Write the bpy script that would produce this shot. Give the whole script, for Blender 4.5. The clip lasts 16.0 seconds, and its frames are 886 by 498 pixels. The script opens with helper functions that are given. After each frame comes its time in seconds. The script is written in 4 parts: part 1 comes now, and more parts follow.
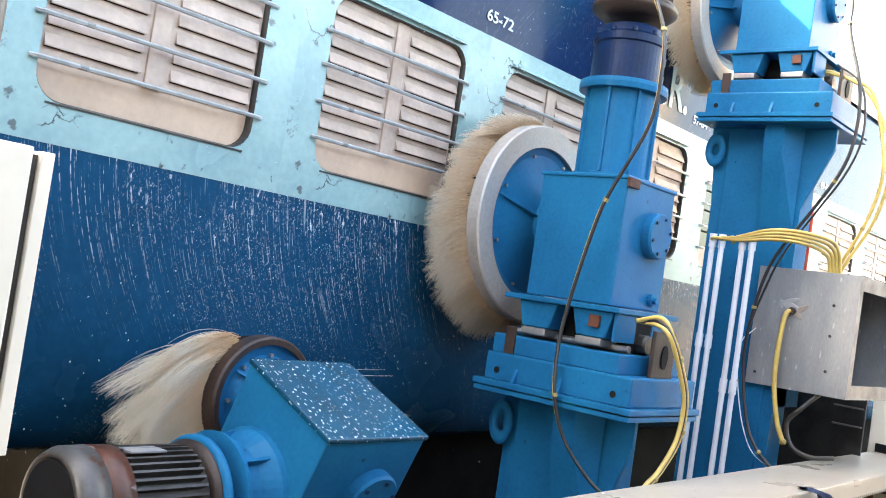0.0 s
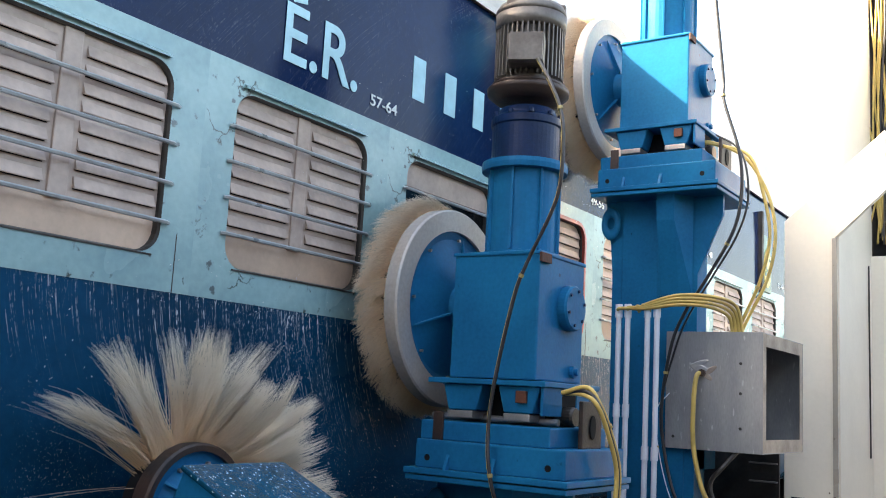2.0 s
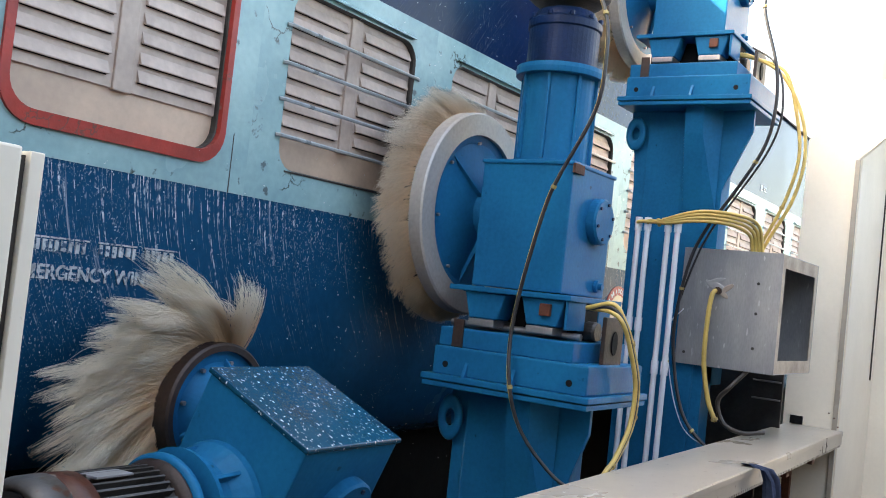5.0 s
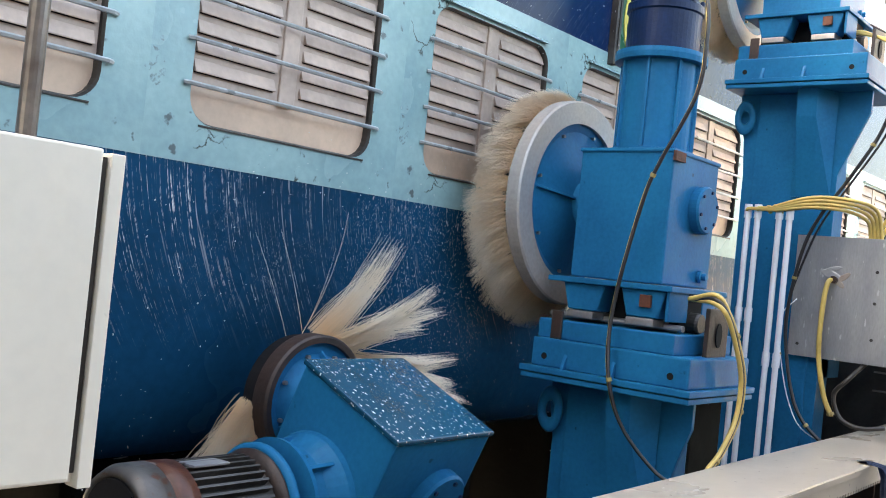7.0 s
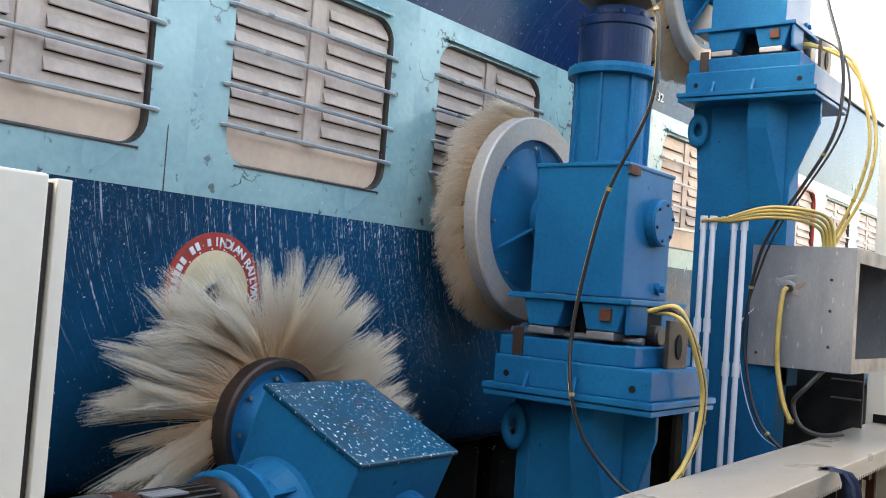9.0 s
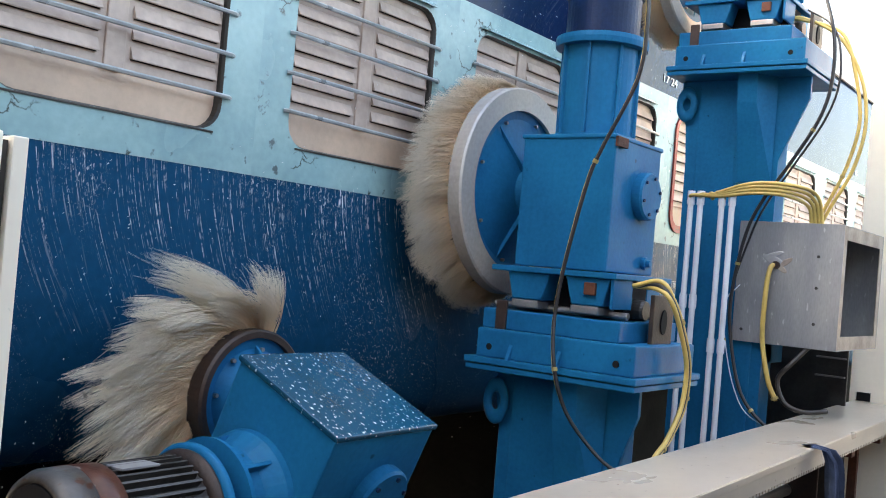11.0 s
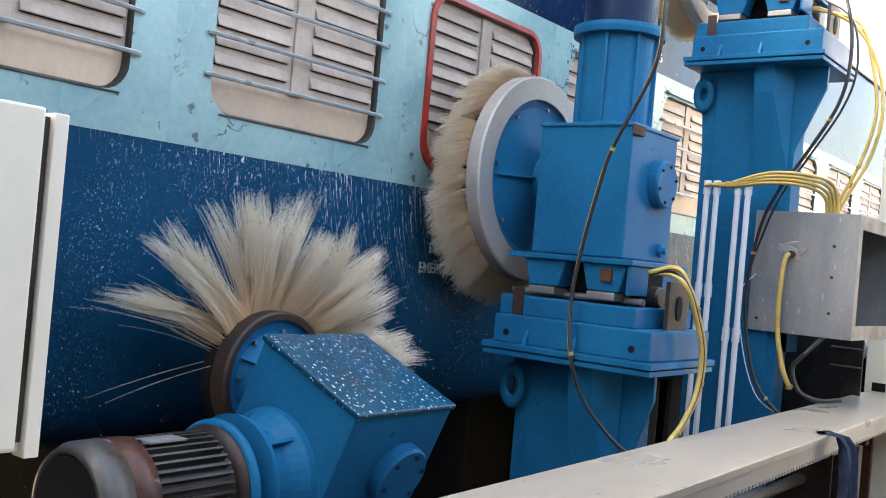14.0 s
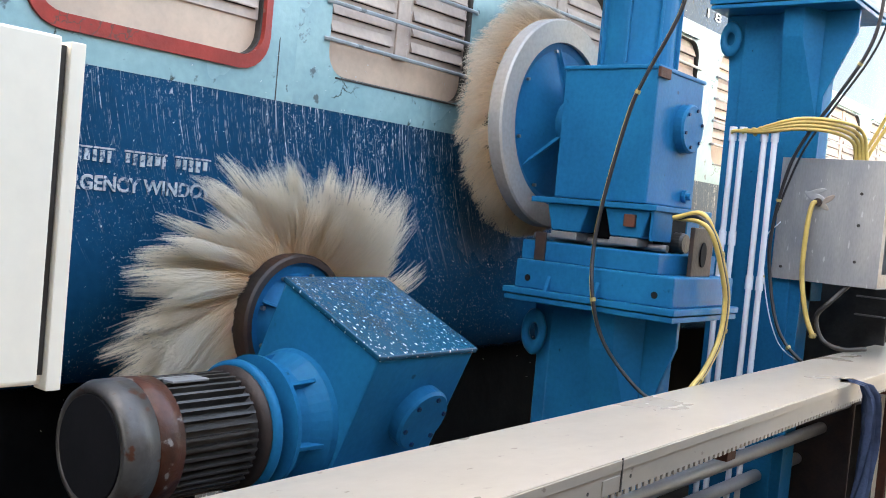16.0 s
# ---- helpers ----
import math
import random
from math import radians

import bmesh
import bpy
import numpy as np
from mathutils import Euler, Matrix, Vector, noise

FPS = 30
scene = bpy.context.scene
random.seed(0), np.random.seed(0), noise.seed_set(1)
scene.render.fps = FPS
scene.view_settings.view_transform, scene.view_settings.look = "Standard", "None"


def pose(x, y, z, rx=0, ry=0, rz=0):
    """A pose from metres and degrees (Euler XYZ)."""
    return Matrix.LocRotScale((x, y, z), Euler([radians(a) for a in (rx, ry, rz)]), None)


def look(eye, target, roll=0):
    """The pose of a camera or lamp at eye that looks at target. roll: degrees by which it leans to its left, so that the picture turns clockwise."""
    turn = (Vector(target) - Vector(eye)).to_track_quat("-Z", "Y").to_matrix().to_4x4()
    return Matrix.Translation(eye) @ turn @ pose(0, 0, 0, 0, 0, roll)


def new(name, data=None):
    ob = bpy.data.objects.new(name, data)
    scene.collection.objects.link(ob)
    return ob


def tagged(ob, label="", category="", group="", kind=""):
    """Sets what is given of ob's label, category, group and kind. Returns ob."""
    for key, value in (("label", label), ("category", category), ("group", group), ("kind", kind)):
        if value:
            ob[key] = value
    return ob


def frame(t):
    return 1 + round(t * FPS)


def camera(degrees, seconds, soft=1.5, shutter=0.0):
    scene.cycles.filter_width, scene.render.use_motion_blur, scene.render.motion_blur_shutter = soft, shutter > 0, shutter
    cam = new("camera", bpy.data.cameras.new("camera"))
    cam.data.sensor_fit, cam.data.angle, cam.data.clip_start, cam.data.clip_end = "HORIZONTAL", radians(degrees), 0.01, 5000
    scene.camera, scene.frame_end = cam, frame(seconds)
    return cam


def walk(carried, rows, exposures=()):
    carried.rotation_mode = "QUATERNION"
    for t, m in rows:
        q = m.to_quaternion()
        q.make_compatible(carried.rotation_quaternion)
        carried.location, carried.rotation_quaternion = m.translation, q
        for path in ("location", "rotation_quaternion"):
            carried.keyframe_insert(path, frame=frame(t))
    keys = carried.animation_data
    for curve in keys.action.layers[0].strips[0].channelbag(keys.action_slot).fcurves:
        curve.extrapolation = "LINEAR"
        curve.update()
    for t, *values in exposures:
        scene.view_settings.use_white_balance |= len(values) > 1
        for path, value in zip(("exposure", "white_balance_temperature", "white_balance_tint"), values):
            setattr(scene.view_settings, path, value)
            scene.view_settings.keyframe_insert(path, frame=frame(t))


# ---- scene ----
cam = camera(49.0, 16.0, soft=1.0, shutter=0.035)
EYE = 1.75  # height of the eye over the rails
PATH = [  # seconds, x, y, height over the standing eye, yaw, pitch, roll
    (0.0, -0.003, -0.203, 0.000, -49.96, 2.15, -8.53),
    (0.5, -0.007, -0.173, -0.018, -51.47, 3.20, -9.31),
    (1.0, -0.027, -0.152, -0.060, -51.66, 7.58, -9.32),
    (1.5, -0.048, -0.168, -0.056, -53.65, 11.29, -6.62),
    (2.0, -0.055, -0.118, -0.059, -56.22, 8.73, -3.11),
    (2.5, -0.067, -0.083, -0.032, -57.07, 4.36, -2.22),
    (3.0, -0.077, -0.059, -0.052, -59.72, 3.31, -2.07),
    (3.2, -0.084, -0.049, -0.041, -60.60, 1.83, -2.67),
    (5.3, -0.047, 0.034, -0.000, -56.29, 2.54, -6.84),
    (5.5, -0.040, 0.032, 0.009, -55.29, 2.24, -6.97),
    (6.0, -0.017, 0.008, 0.007, -52.35, 0.95, -8.29),
    (6.5, -0.013, -0.009, 0.006, -50.41, 0.81, -6.99),
    (7.0, -0.014, -0.007, 0.002, -50.26, 1.04, -5.86),
    (7.5, -0.019, -0.009, 0.004, -50.66, 1.97, -4.75),
    (8.0, -0.006, -0.004, 0.008, -51.85, 2.50, -4.16),
    (8.5, -0.011, -0.005, 0.009, -52.39, 3.16, -4.53),
    (9.0, 0.000, 0.000, 0.000, -52.60, 2.40, -4.24),
    (9.2, 0.018, 0.024, -0.002, -52.79, 1.09, -6.03),
    (11.5, 0.052, 0.017, -0.014, -53.39, 0.98, -4.69),
    (12.0, 0.039, 0.025, -0.030, -53.31, 0.17, -6.68),
    (12.5, 0.046, 0.033, -0.028, -53.18, -0.04, -5.38),
    (13.0, 0.050, 0.019, -0.029, -54.39, 0.61, -5.02),
    (13.5, 0.025, -0.003, -0.025, -53.95, 0.93, -4.76),
    (14.0, 0.011, -0.004, -0.034, -52.41, 0.54, -5.14),
    (14.5, 0.009, -0.010, -0.037, -51.53, 0.08, -3.47),
    (15.0, 0.022, 0.009, -0.045, -51.64, -1.28, -4.05),
    (15.5, 0.024, 0.010, -0.052, -51.25, -1.95, -4.72),
    (16.0, 0.028, 0.012, -0.058, -51.22, -2.38, -5.31),
]

walk(cam, [(t, pose(x, y, z + EYE, 90 + p, r, w)) for t, x, y, z, w, p, r in PATH], exposures=[(0.0, 4.05, 8500, 8), (1.0, 3.34, 8350, 8), (1.5, 3.05, 8200, 8), (2.0, 2.97, 8000, 8), (2.5, 3.2, 8000, 8), (3.0, 3.27, 8000, 8), (5.5, 3.25, 8350, 8), (7.0, 3.53, 8600, 8), (9.0, 3.4, 8450, 8), (12.5, 3.43, 8150, 8), (14.5, 3.6, 8500, 8), (15.0, 3.74, 8550, 8), (16.0, 3.85, 8500, 8)])

# ---- light ----
SUN = Vector((-0.42, 0.77, 0.71)).normalized()
world = bpy.data.worlds.new("sky")
world.use_nodes = True
scene.world = world
sky = world.node_tree.nodes.new("ShaderNodeTexSky")
sky.sky_type, sky.sun_disc = "NISHITA", False
sky.sun_elevation, sky.sun_rotation = math.asin(SUN.z), math.atan2(SUN.x, SUN.y)
sky.dust_density, sky.air_density, sky.ozone_density = 4.0, 1.0, 0.6
world.node_tree.links.new(sky.outputs[0], world.node_tree.nodes["Background"].inputs[0])
world.node_tree.nodes["Background"].inputs[1].default_value = 0.15
sun = new("sun", bpy.data.lights.new("sun", "SUN"))
sun.data.energy, sun.data.angle, sun.data.color = 4.5, radians(0.6), (1.0, 0.95, 0.87)
sun.matrix_world = look(SUN * 30, (0, 0, 0))


# ---- materials ----
def shader(name, colour, rough=0.5, metal=0.0, vary=0.15, scale=6.0, bump=0.1, fine=60.0, other=None, spot=None,
           spot_scale=20.0, spot_cut=0.62, island=0.0, objects=0.0, rough_vary=0.15, stretch=(1, 1, 1)):
    """Paint or metal with stains at one scale, grain at another, and spots of a second colour."""
    m = bpy.data.materials.new(name)
    m.use_nodes = True
    nt = m.node_tree
    n, ln = nt.nodes, nt.links
    b = n["Principled BSDF"]
    co = n.new("ShaderNodeTexCoord")
    mp = n.new("ShaderNodeMapping")
    mp.inputs["Scale"].default_value = stretch
    ln.new(co.outputs["Object"], mp.inputs[0])

    def noise_tex(s, d=4):
        t = n.new("ShaderNodeTexNoise")
        t.inputs["Scale"].default_value, t.inputs["Detail"].default_value = s, d
        ln.new(mp.outputs[0], t.inputs["Vector"])
        return t.outputs[0]

    def ramp(src, a, z):
        r = n.new("ShaderNodeMapRange")
        r.inputs[1].default_value, r.inputs[2].default_value = a, z
        ln.new(src, r.inputs[0])
        return r.outputs[0]

    def mix(f, a, c, mode="MIX"):
        x = n.new("ShaderNodeMix")
        x.data_type, x.blend_type = "RGBA", mode
        for sock, v in ((x.inputs[0], f), (x.inputs[6], a), (x.inputs[7], c)):
            if hasattr(v, "links"):
                ln.new(v, sock)
            else:
                sock.default_value = v
        return x.outputs[2]

    base = (*colour, 1)
    second = (*(other or [c * (1 - 2 * vary) for c in colour]), 1)
    big = noise_tex(scale)
    col = mix(ramp(big, 0.4, 0.68), base, second)
    grain = noise_tex(fine, 6)
    col = mix(ramp(grain, 0.35, 0.8), col, mix(1.0, col, (1 - vary, 1 - vary, 1 - vary, 1), "MULTIPLY"))
    if spot:
        col = mix(ramp(noise_tex(spot_scale, 5), spot_cut, spot_cut + 0.05), col, (*spot, 1))
    for amount, src in ((island, ("ShaderNodeNewGeometry", "Random Per Island")), (objects, ("ShaderNodeObjectInfo", "Random"))):
        if amount:
            g = n.new(src[0])
            r = n.new("ShaderNodeMapRange")
            r.inputs[3].default_value, r.inputs[4].default_value = 1 - amount, 1 + amount * 0.4
            ln.new(g.outputs[src[1]], r.inputs[0])
            col = mix(1.0, col, r.outputs[0], "MULTIPLY")
    ln.new(col, b.inputs["Base Color"])
    rr = n.new("ShaderNodeMapRange")
    rr.inputs[3].default_value, rr.inputs[4].default_value = max(0.02, rough - rough_vary), min(1, rough + rough_vary)
    ln.new(big, rr.inputs[0])
    ln.new(rr.outputs[0], b.inputs["Roughness"])
    b.inputs["Metallic"].default_value = metal
    if bump:
        bp = n.new("ShaderNodeBump")
        bp.inputs["Strength"].default_value, bp.inputs["Distance"].default_value = bump, 0.004
        ln.new(grain, bp.inputs["Height"])
        ln.new(bp.outputs[0], b.inputs["Normal"])
    return m


def coach_blue(name, colour, foam, gloss, rough):
    """Wet coach paint: dents, dirt, and thin running lines of soap below the belt."""
    m = shader(name, colour, rough, 0, 0.2, 1.3, 0.0, 40, rough_vary=0.08)
    nt = m.node_tree
    n, ln = nt.nodes, nt.links
    b = n["Principled BSDF"]
    base = b.inputs["Base Color"].links[0].from_socket
    co = n.new("ShaderNodeTexCoord")

    def noise_tex(scale, stretch, distort=0.0, detail=3, where=None):
        mp = n.new("ShaderNodeMapping")
        mp.inputs["Scale"].default_value = stretch
        ln.new(where or co.outputs["Object"], mp.inputs[0])
        t = n.new("ShaderNodeTexNoise")
        t.inputs["Scale"].default_value, t.inputs["Detail"].default_value = scale, detail
        t.inputs["Distortion"].default_value = distort
        ln.new(mp.outputs[0], t.inputs["Vector"])
        return t.outputs[0]

    def rng(src, a, z, lo=0.0, hi=1.0):
        r = n.new("ShaderNodeMapRange")
        for i, v in enumerate((a, z, lo, hi)):
            r.inputs[i + 1].default_value = v
        ln.new(src, r.inputs[0])
        return r.outputs[0]

    def mul(a, c):
        x = n.new("ShaderNodeMath")
        x.operation = "MULTIPLY"
        for i, v in enumerate((a, c)):
            if hasattr(v, "links"):
                ln.new(v, x.inputs[i])
            else:
                x.inputs[i].default_value = v
        return x.outputs[0]

    sep = n.new("ShaderNodeSeparateXYZ")
    ln.new(co.outputs["Object"], sep.inputs[0])
    high = rng(sep.outputs[2], EYE - 0.30, EYE + 0.20)
    # the brushes leave the soap in arcs that lean along the coach
    fall = n.new("ShaderNodeMath")
    fall.operation, fall.inputs[0].default_value = "SUBTRACT", EYE + 0.32
    ln.new(sep.outputs[2], fall.inputs[1])
    lean = mul(mul(fall.outputs[0], fall.outputs[0]), -0.55)
    shift_x = n.new("ShaderNodeMath")
    ln.new(sep.outputs[0], shift_x.inputs[0])
    ln.new(lean, shift_x.inputs[1])
    bent = n.new("ShaderNodeCombineXYZ")
    ln.new(shift_x.outputs[0], bent.inputs[0])
    ln.new(sep.outputs[2], bent.inputs[2])
    arcs = noise_tex(1.0, (210, 1, 3.4), 0.7, 3, bent.outputs[0])
    broken = rng(noise_tex(120.0, (1, 1, 0.5)), 0.45, 0.58, 0.03, 1.0)
    streak = mul(rng(arcs, 0.57, 0.66), broken)
    beads = rng(noise_tex(75.0, (1.3, 1, 0.55), 0.6), 0.62, 0.69)
    brim = rng(sep.outputs[2], EYE + 0.02, EYE + 0.20)
    runs = mul(rng(noise_tex(1.0, (55, 1, 2.6), 1.2, 2, bent.outputs[0]), 0.66, 0.72), rng(noise_tex(2.1, (1, 1, 0.4)), 0.52, 0.62))
    drops = rng(noise_tex(230.0, (1, 1, 0.7)), 0.62, 0.70)
    patch = rng(noise_tex(1.7, (1, 1, 0.7)), 0.38, 0.56)
    patch2 = rng(noise_tex(2.6, (1.2, 1, 0.8)), 0.44, 0.62)
    f = n.new("ShaderNodeMath")
    f.operation = "ADD"
    f.use_clamp = True
    bead_add = n.new("ShaderNodeMath")
    bead_add.operation = "ADD"
    ln.new(mul(mul(streak, patch), high), bead_add.inputs[0])
    ln.new(mul(mul(beads, patch2), mul(brim, 0.8)), bead_add.inputs[1])
    run_add = n.new("ShaderNodeMath")
    run_add.operation = "MAXIMUM"
    ln.new(bead_add.outputs[0], run_add.inputs[0])
    ln.new(mul(mul(runs, high), 0.45), run_add.inputs[1])
    ln.new(run_add.outputs[0], f.inputs[0])
    ln.new(mul(mul(drops, patch2), 0.45), f.inputs[1])
    x = n.new("ShaderNodeMix")
    x.data_type = "RGBA"
    ln.new(mul(f.outputs[0], foam), x.inputs[0])
    ln.new(base, x.inputs[6])
    x.inputs[7].default_value = (0.72, 0.77, 0.8, 1)
    ln.new(x.outputs[2], b.inputs["Base Color"])
    bp = n.new("ShaderNodeBump")
    bp.inputs["Strength"].default_value, bp.inputs["Distance"].default_value = 0.5, 0.012
    ln.new(noise_tex(2.2, (1, 1, 0.6)), bp.inputs["Height"])
    ln.new(bp.outputs[0], b.inputs["Normal"])
    b.inputs["Specular IOR Level"].default_value = gloss
    return m


BLUE = shader("machine_blue_paint", (0.0006, 0.138, 0.30), 0.38, 0, 0.16, 4, 0.14, 70, other=(0.0006, 0.108, 0.25), spot=(0.004, 0.06, 0.13), spot_scale=24, spot_cut=0.70)
WETBLUE = shader("wet_blue_paint", (0.001, 0.062, 0.12), 0.2, 0, 0.14, 7, 0.1, 90, spot=(0.62, 0.74, 0.82), spot_scale=95, spot_cut=0.625, stretch=(1.5, 0.8, 1))
NAVY = shader("dark_blue_casting", (0.003, 0.02, 0.075), 0.4, 0, 0.2, 8, 0.2, 90)
GALV = shader("dull_zinc_ring", (0.40, 0.39, 0.39), 0.5, 0.35, 0.18, 2.5, 0.12, 70, other=(0.50, 0.42, 0.35))
STEEL = shader("worn_steel", (0.36, 0.35, 0.35), 0.5, 0.9, 0.12, 9, 0.08, 120)
SHEET = shader("grey_sheet_steel", (0.33, 0.335, 0.35), 0.42, 0.5, 0.12, 3, 0.1, 60, other=(0.42, 0.42, 0.43))
RUST = shader("rusty_steel", (0.12, 0.035, 0.017), 0.75, 0.1, 0.3, 9, 0.5, 80, other=(0.07, 0.03, 0.02))
BROWN = shader("brown_oxide", (0.05, 0.028, 0.022), 0.5, 0.2, 0.25, 10, 0.3, 80, other=(0.025, 0.02, 0.02))
MOTOR = shader("dark_motor_casting", (0.06, 0.055, 0.053), 0.42, 0.25, 0.25, 9, 0.3, 80, other=(0.028, 0.024, 0.022))
MOTORCAP = shader("worn_grey_cowl", (0.115, 0.11, 0.107), 0.36, 0.3, 0.2, 9, 0.3, 80, other=(0.07, 0.06, 0.055), spot=(0.09, 0.03, 0.016), spot_scale=26, spot_cut=0.60)
COWLRUST = shader("flaking_rust_band", (0.09, 0.023, 0.010), 0.4, 0.1, 0.3, 16, 0.5, 80, other=(0.05, 0.017, 0.009), spot=(0.24, 0.22, 0.21), spot_scale=30, spot_cut=0.62)
MOTORGREY = shader("weathered_grey_casting", (0.15, 0.135, 0.125), 0.45, 0.25, 0.25, 9, 0.3, 80, other=(0.08, 0.065, 0.058))
CREAM = shader("cream_powder_coat", (0.93, 0.85, 0.72), 0.42, 0, 0.04, 2.0, 0.05, 50, spot=(0.5, 0.45, 0.38), spot_scale=30, spot_cut=0.76)
TRAY = shader("scuffed_cream_tray", (0.41, 0.36, 0.30), 0.3, 0, 0.07, 3.0, 0.08, 40, spot=(0.2, 0.16, 0.13), spot_scale=48, spot_cut=0.665, stretch=(0.5, 1, 1))
POLE = shader("stained_steel_pole", (0.24, 0.21, 0.19), 0.35, 0.7, 0.3, 6, 0.2, 70, other=(0.07, 0.04, 0.03))
BOXEDGE = shader("worn_beige_edge", (0.46, 0.39, 0.33), 0.5, 0.2, 0.2, 9, 0.15, 60, other=(0.30, 0.24, 0.20))
DARK = shader("black_gap_and_shade", (0.012, 0.012, 0.014), 0.7, 0, 0.1, 5, 0.1)
JAMB = shader("dark_window_jamb", (0.055, 0.05, 0.047), 0.5, 0, 0.25, 9, 0.2, 60, other=(0.02, 0.02, 0.02))
# one near-black colour for floor, tanks and wheels
UNDER = shader("near_black_underframe", (0.006, 0.006, 0.006), 0.85, 0.0, 0.3, 4, 0.4, 30)
# colour of the unseen south wall, dark so that it bounces little light
SKYBLOCK = shader("dark_sky_block", (0.02, 0.018, 0.018), 0.8, 0.1, 0.3, 4, 0.4, 30)
HAIR = shader("tan_nylon_bristle", (0.99, 0.93, 0.84), 0.55, 0, 0.04, 9, 0.0, 60, other=(0.96, 0.87, 0.75), island=0.10)
HAIRWHITE = shader("washed_nylon_bristle", (0.99, 0.94, 0.86), 0.5, 0, 0.03, 9, 0.0, 60, other=(0.98, 0.92, 0.82), island=0.05)
CYAN = shader("pale_turquoise_coach_paint", (0.28, 0.45, 0.46), 0.24, 0, 0.14, 3.2, 0.18, 45, other=(0.19, 0.34, 0.37), spot=(0.10, 0.14, 0.15), spot_scale=21, spot_cut=0.675)
UPPER = coach_blue("deep_blue_coach_paint", (0.004, 0.019, 0.072), 0.07, 0.13, 0.17)
LOWER = coach_blue("wet_blue_coach_paint", (0.0014, 0.060, 0.138), 0.95, 0.10, 0.26)
SHUT = shader("dusty_grey_pink_shutter", (0.57, 0.44, 0.37), 0.5, 0, 0.16, 5, 0.15, 50, other=(0.40, 0.305, 0.26), objects=0.12)
PEACH = shader("dusty_peach_panel", (0.68, 0.48, 0.355), 0.5, 0, 0.12, 4, 0.12, 50, other=(0.53, 0.38, 0.29), objects=0.12)
BAR = shader("painted_window_bar", (0.43, 0.47, 0.49), 0.32, 0.35, 0.15, 12, 0.1)
RED = shader("red_window_frame_paint", (0.42, 0.035, 0.025), 0.4, 0, 0.15, 9, 0.3, 60, spot=(0.25, 0.12, 0.1), spot_scale=20, spot_cut=0.68)
ROOF = shader("silver_roof_paint", (0.55, 0.53, 0.50), 0.5, 0.1, 0.12, 3, 0.1)
WHITE = shader("white_lettering", (0.72, 0.78, 0.8), 0.4, 0, 0.08, 9, 0.0)
FADED = shader("worn_white_lettering", (0.46, 0.51, 0.55), 0.4, 0, 0.2, 30, 0.0, spot=(0.02, 0.07, 0.14), spot_scale=95, spot_cut=0.54)
PALE = shader("pale_blue_lettering", (0.35, 0.62, 0.72), 0.4, 0, 0.08, 9, 0.0)
GREEN = shader("green_sign_enamel", (0.02, 0.12, 0.07), 0.3, 0, 0.1, 9, 0.05)
YELLOW = shader("yellow_enamel", (0.72, 0.58, 0.14), 0.35, 0, 0.08, 9, 0.05)
BADGE = shader("cream_badge_disc", (0.68, 0.55, 0.36), 0.4, 0, 0.1, 12, 0.05)
CABY = shader("yellow_cable_sheath", (0.62, 0.44, 0.13), 0.4, 0, 0.1, 12, 0.05)
CABK = shader("black_cable_sheath", (0.02, 0.02, 0.024), 0.4, 0, 0.1, 12, 0.05)
TIE = shader("dull_yellow_tie", (0.42, 0.32, 0.12), 0.5, 0, 0.15, 12, 0.05)
BOXGREY = shader("scratched_grey_sheet", (0.30, 0.305, 0.32), 0.4, 0.45, 0.16, 3.5, 0.12, 70, other=(0.43, 0.42, 0.41), spot=(0.50, 0.50, 0.51), spot_scale=26, spot_cut=0.66, stretch=(1, 2.2, 0.6))
PVC = shader("white_plastic_conduit", (0.72, 0.75, 0.82), 0.35, 0, 0.06, 5, 0.03)
CLOTH = shader("blue_grey_rag", (0.10, 0.15, 0.28), 0.9, 0, 0.2, 14, 0.6, 120)
# wet concrete with shade put into its near-black colour
SHADESLAB = shader("wet_concrete_shaded_dark", (0.02, 0.018, 0.017), 0.55, 0, 0.25, 2.0, 0.4, 20)
GROUND = shader("dusty_concrete", (0.36, 0.32, 0.27), 0.85, 0, 0.12, 0.8, 0.4, 14, other=(0.32, 0.29, 0.26))
for m, level in ((BLUE, 0.09), (NAVY, 0.2), (WETBLUE, 0.35), (SHADESLAB, 0.08), (UNDER, 0.05), (DARK, 0.1), (SKYBLOCK, 0.1)):
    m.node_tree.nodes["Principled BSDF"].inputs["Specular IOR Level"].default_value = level
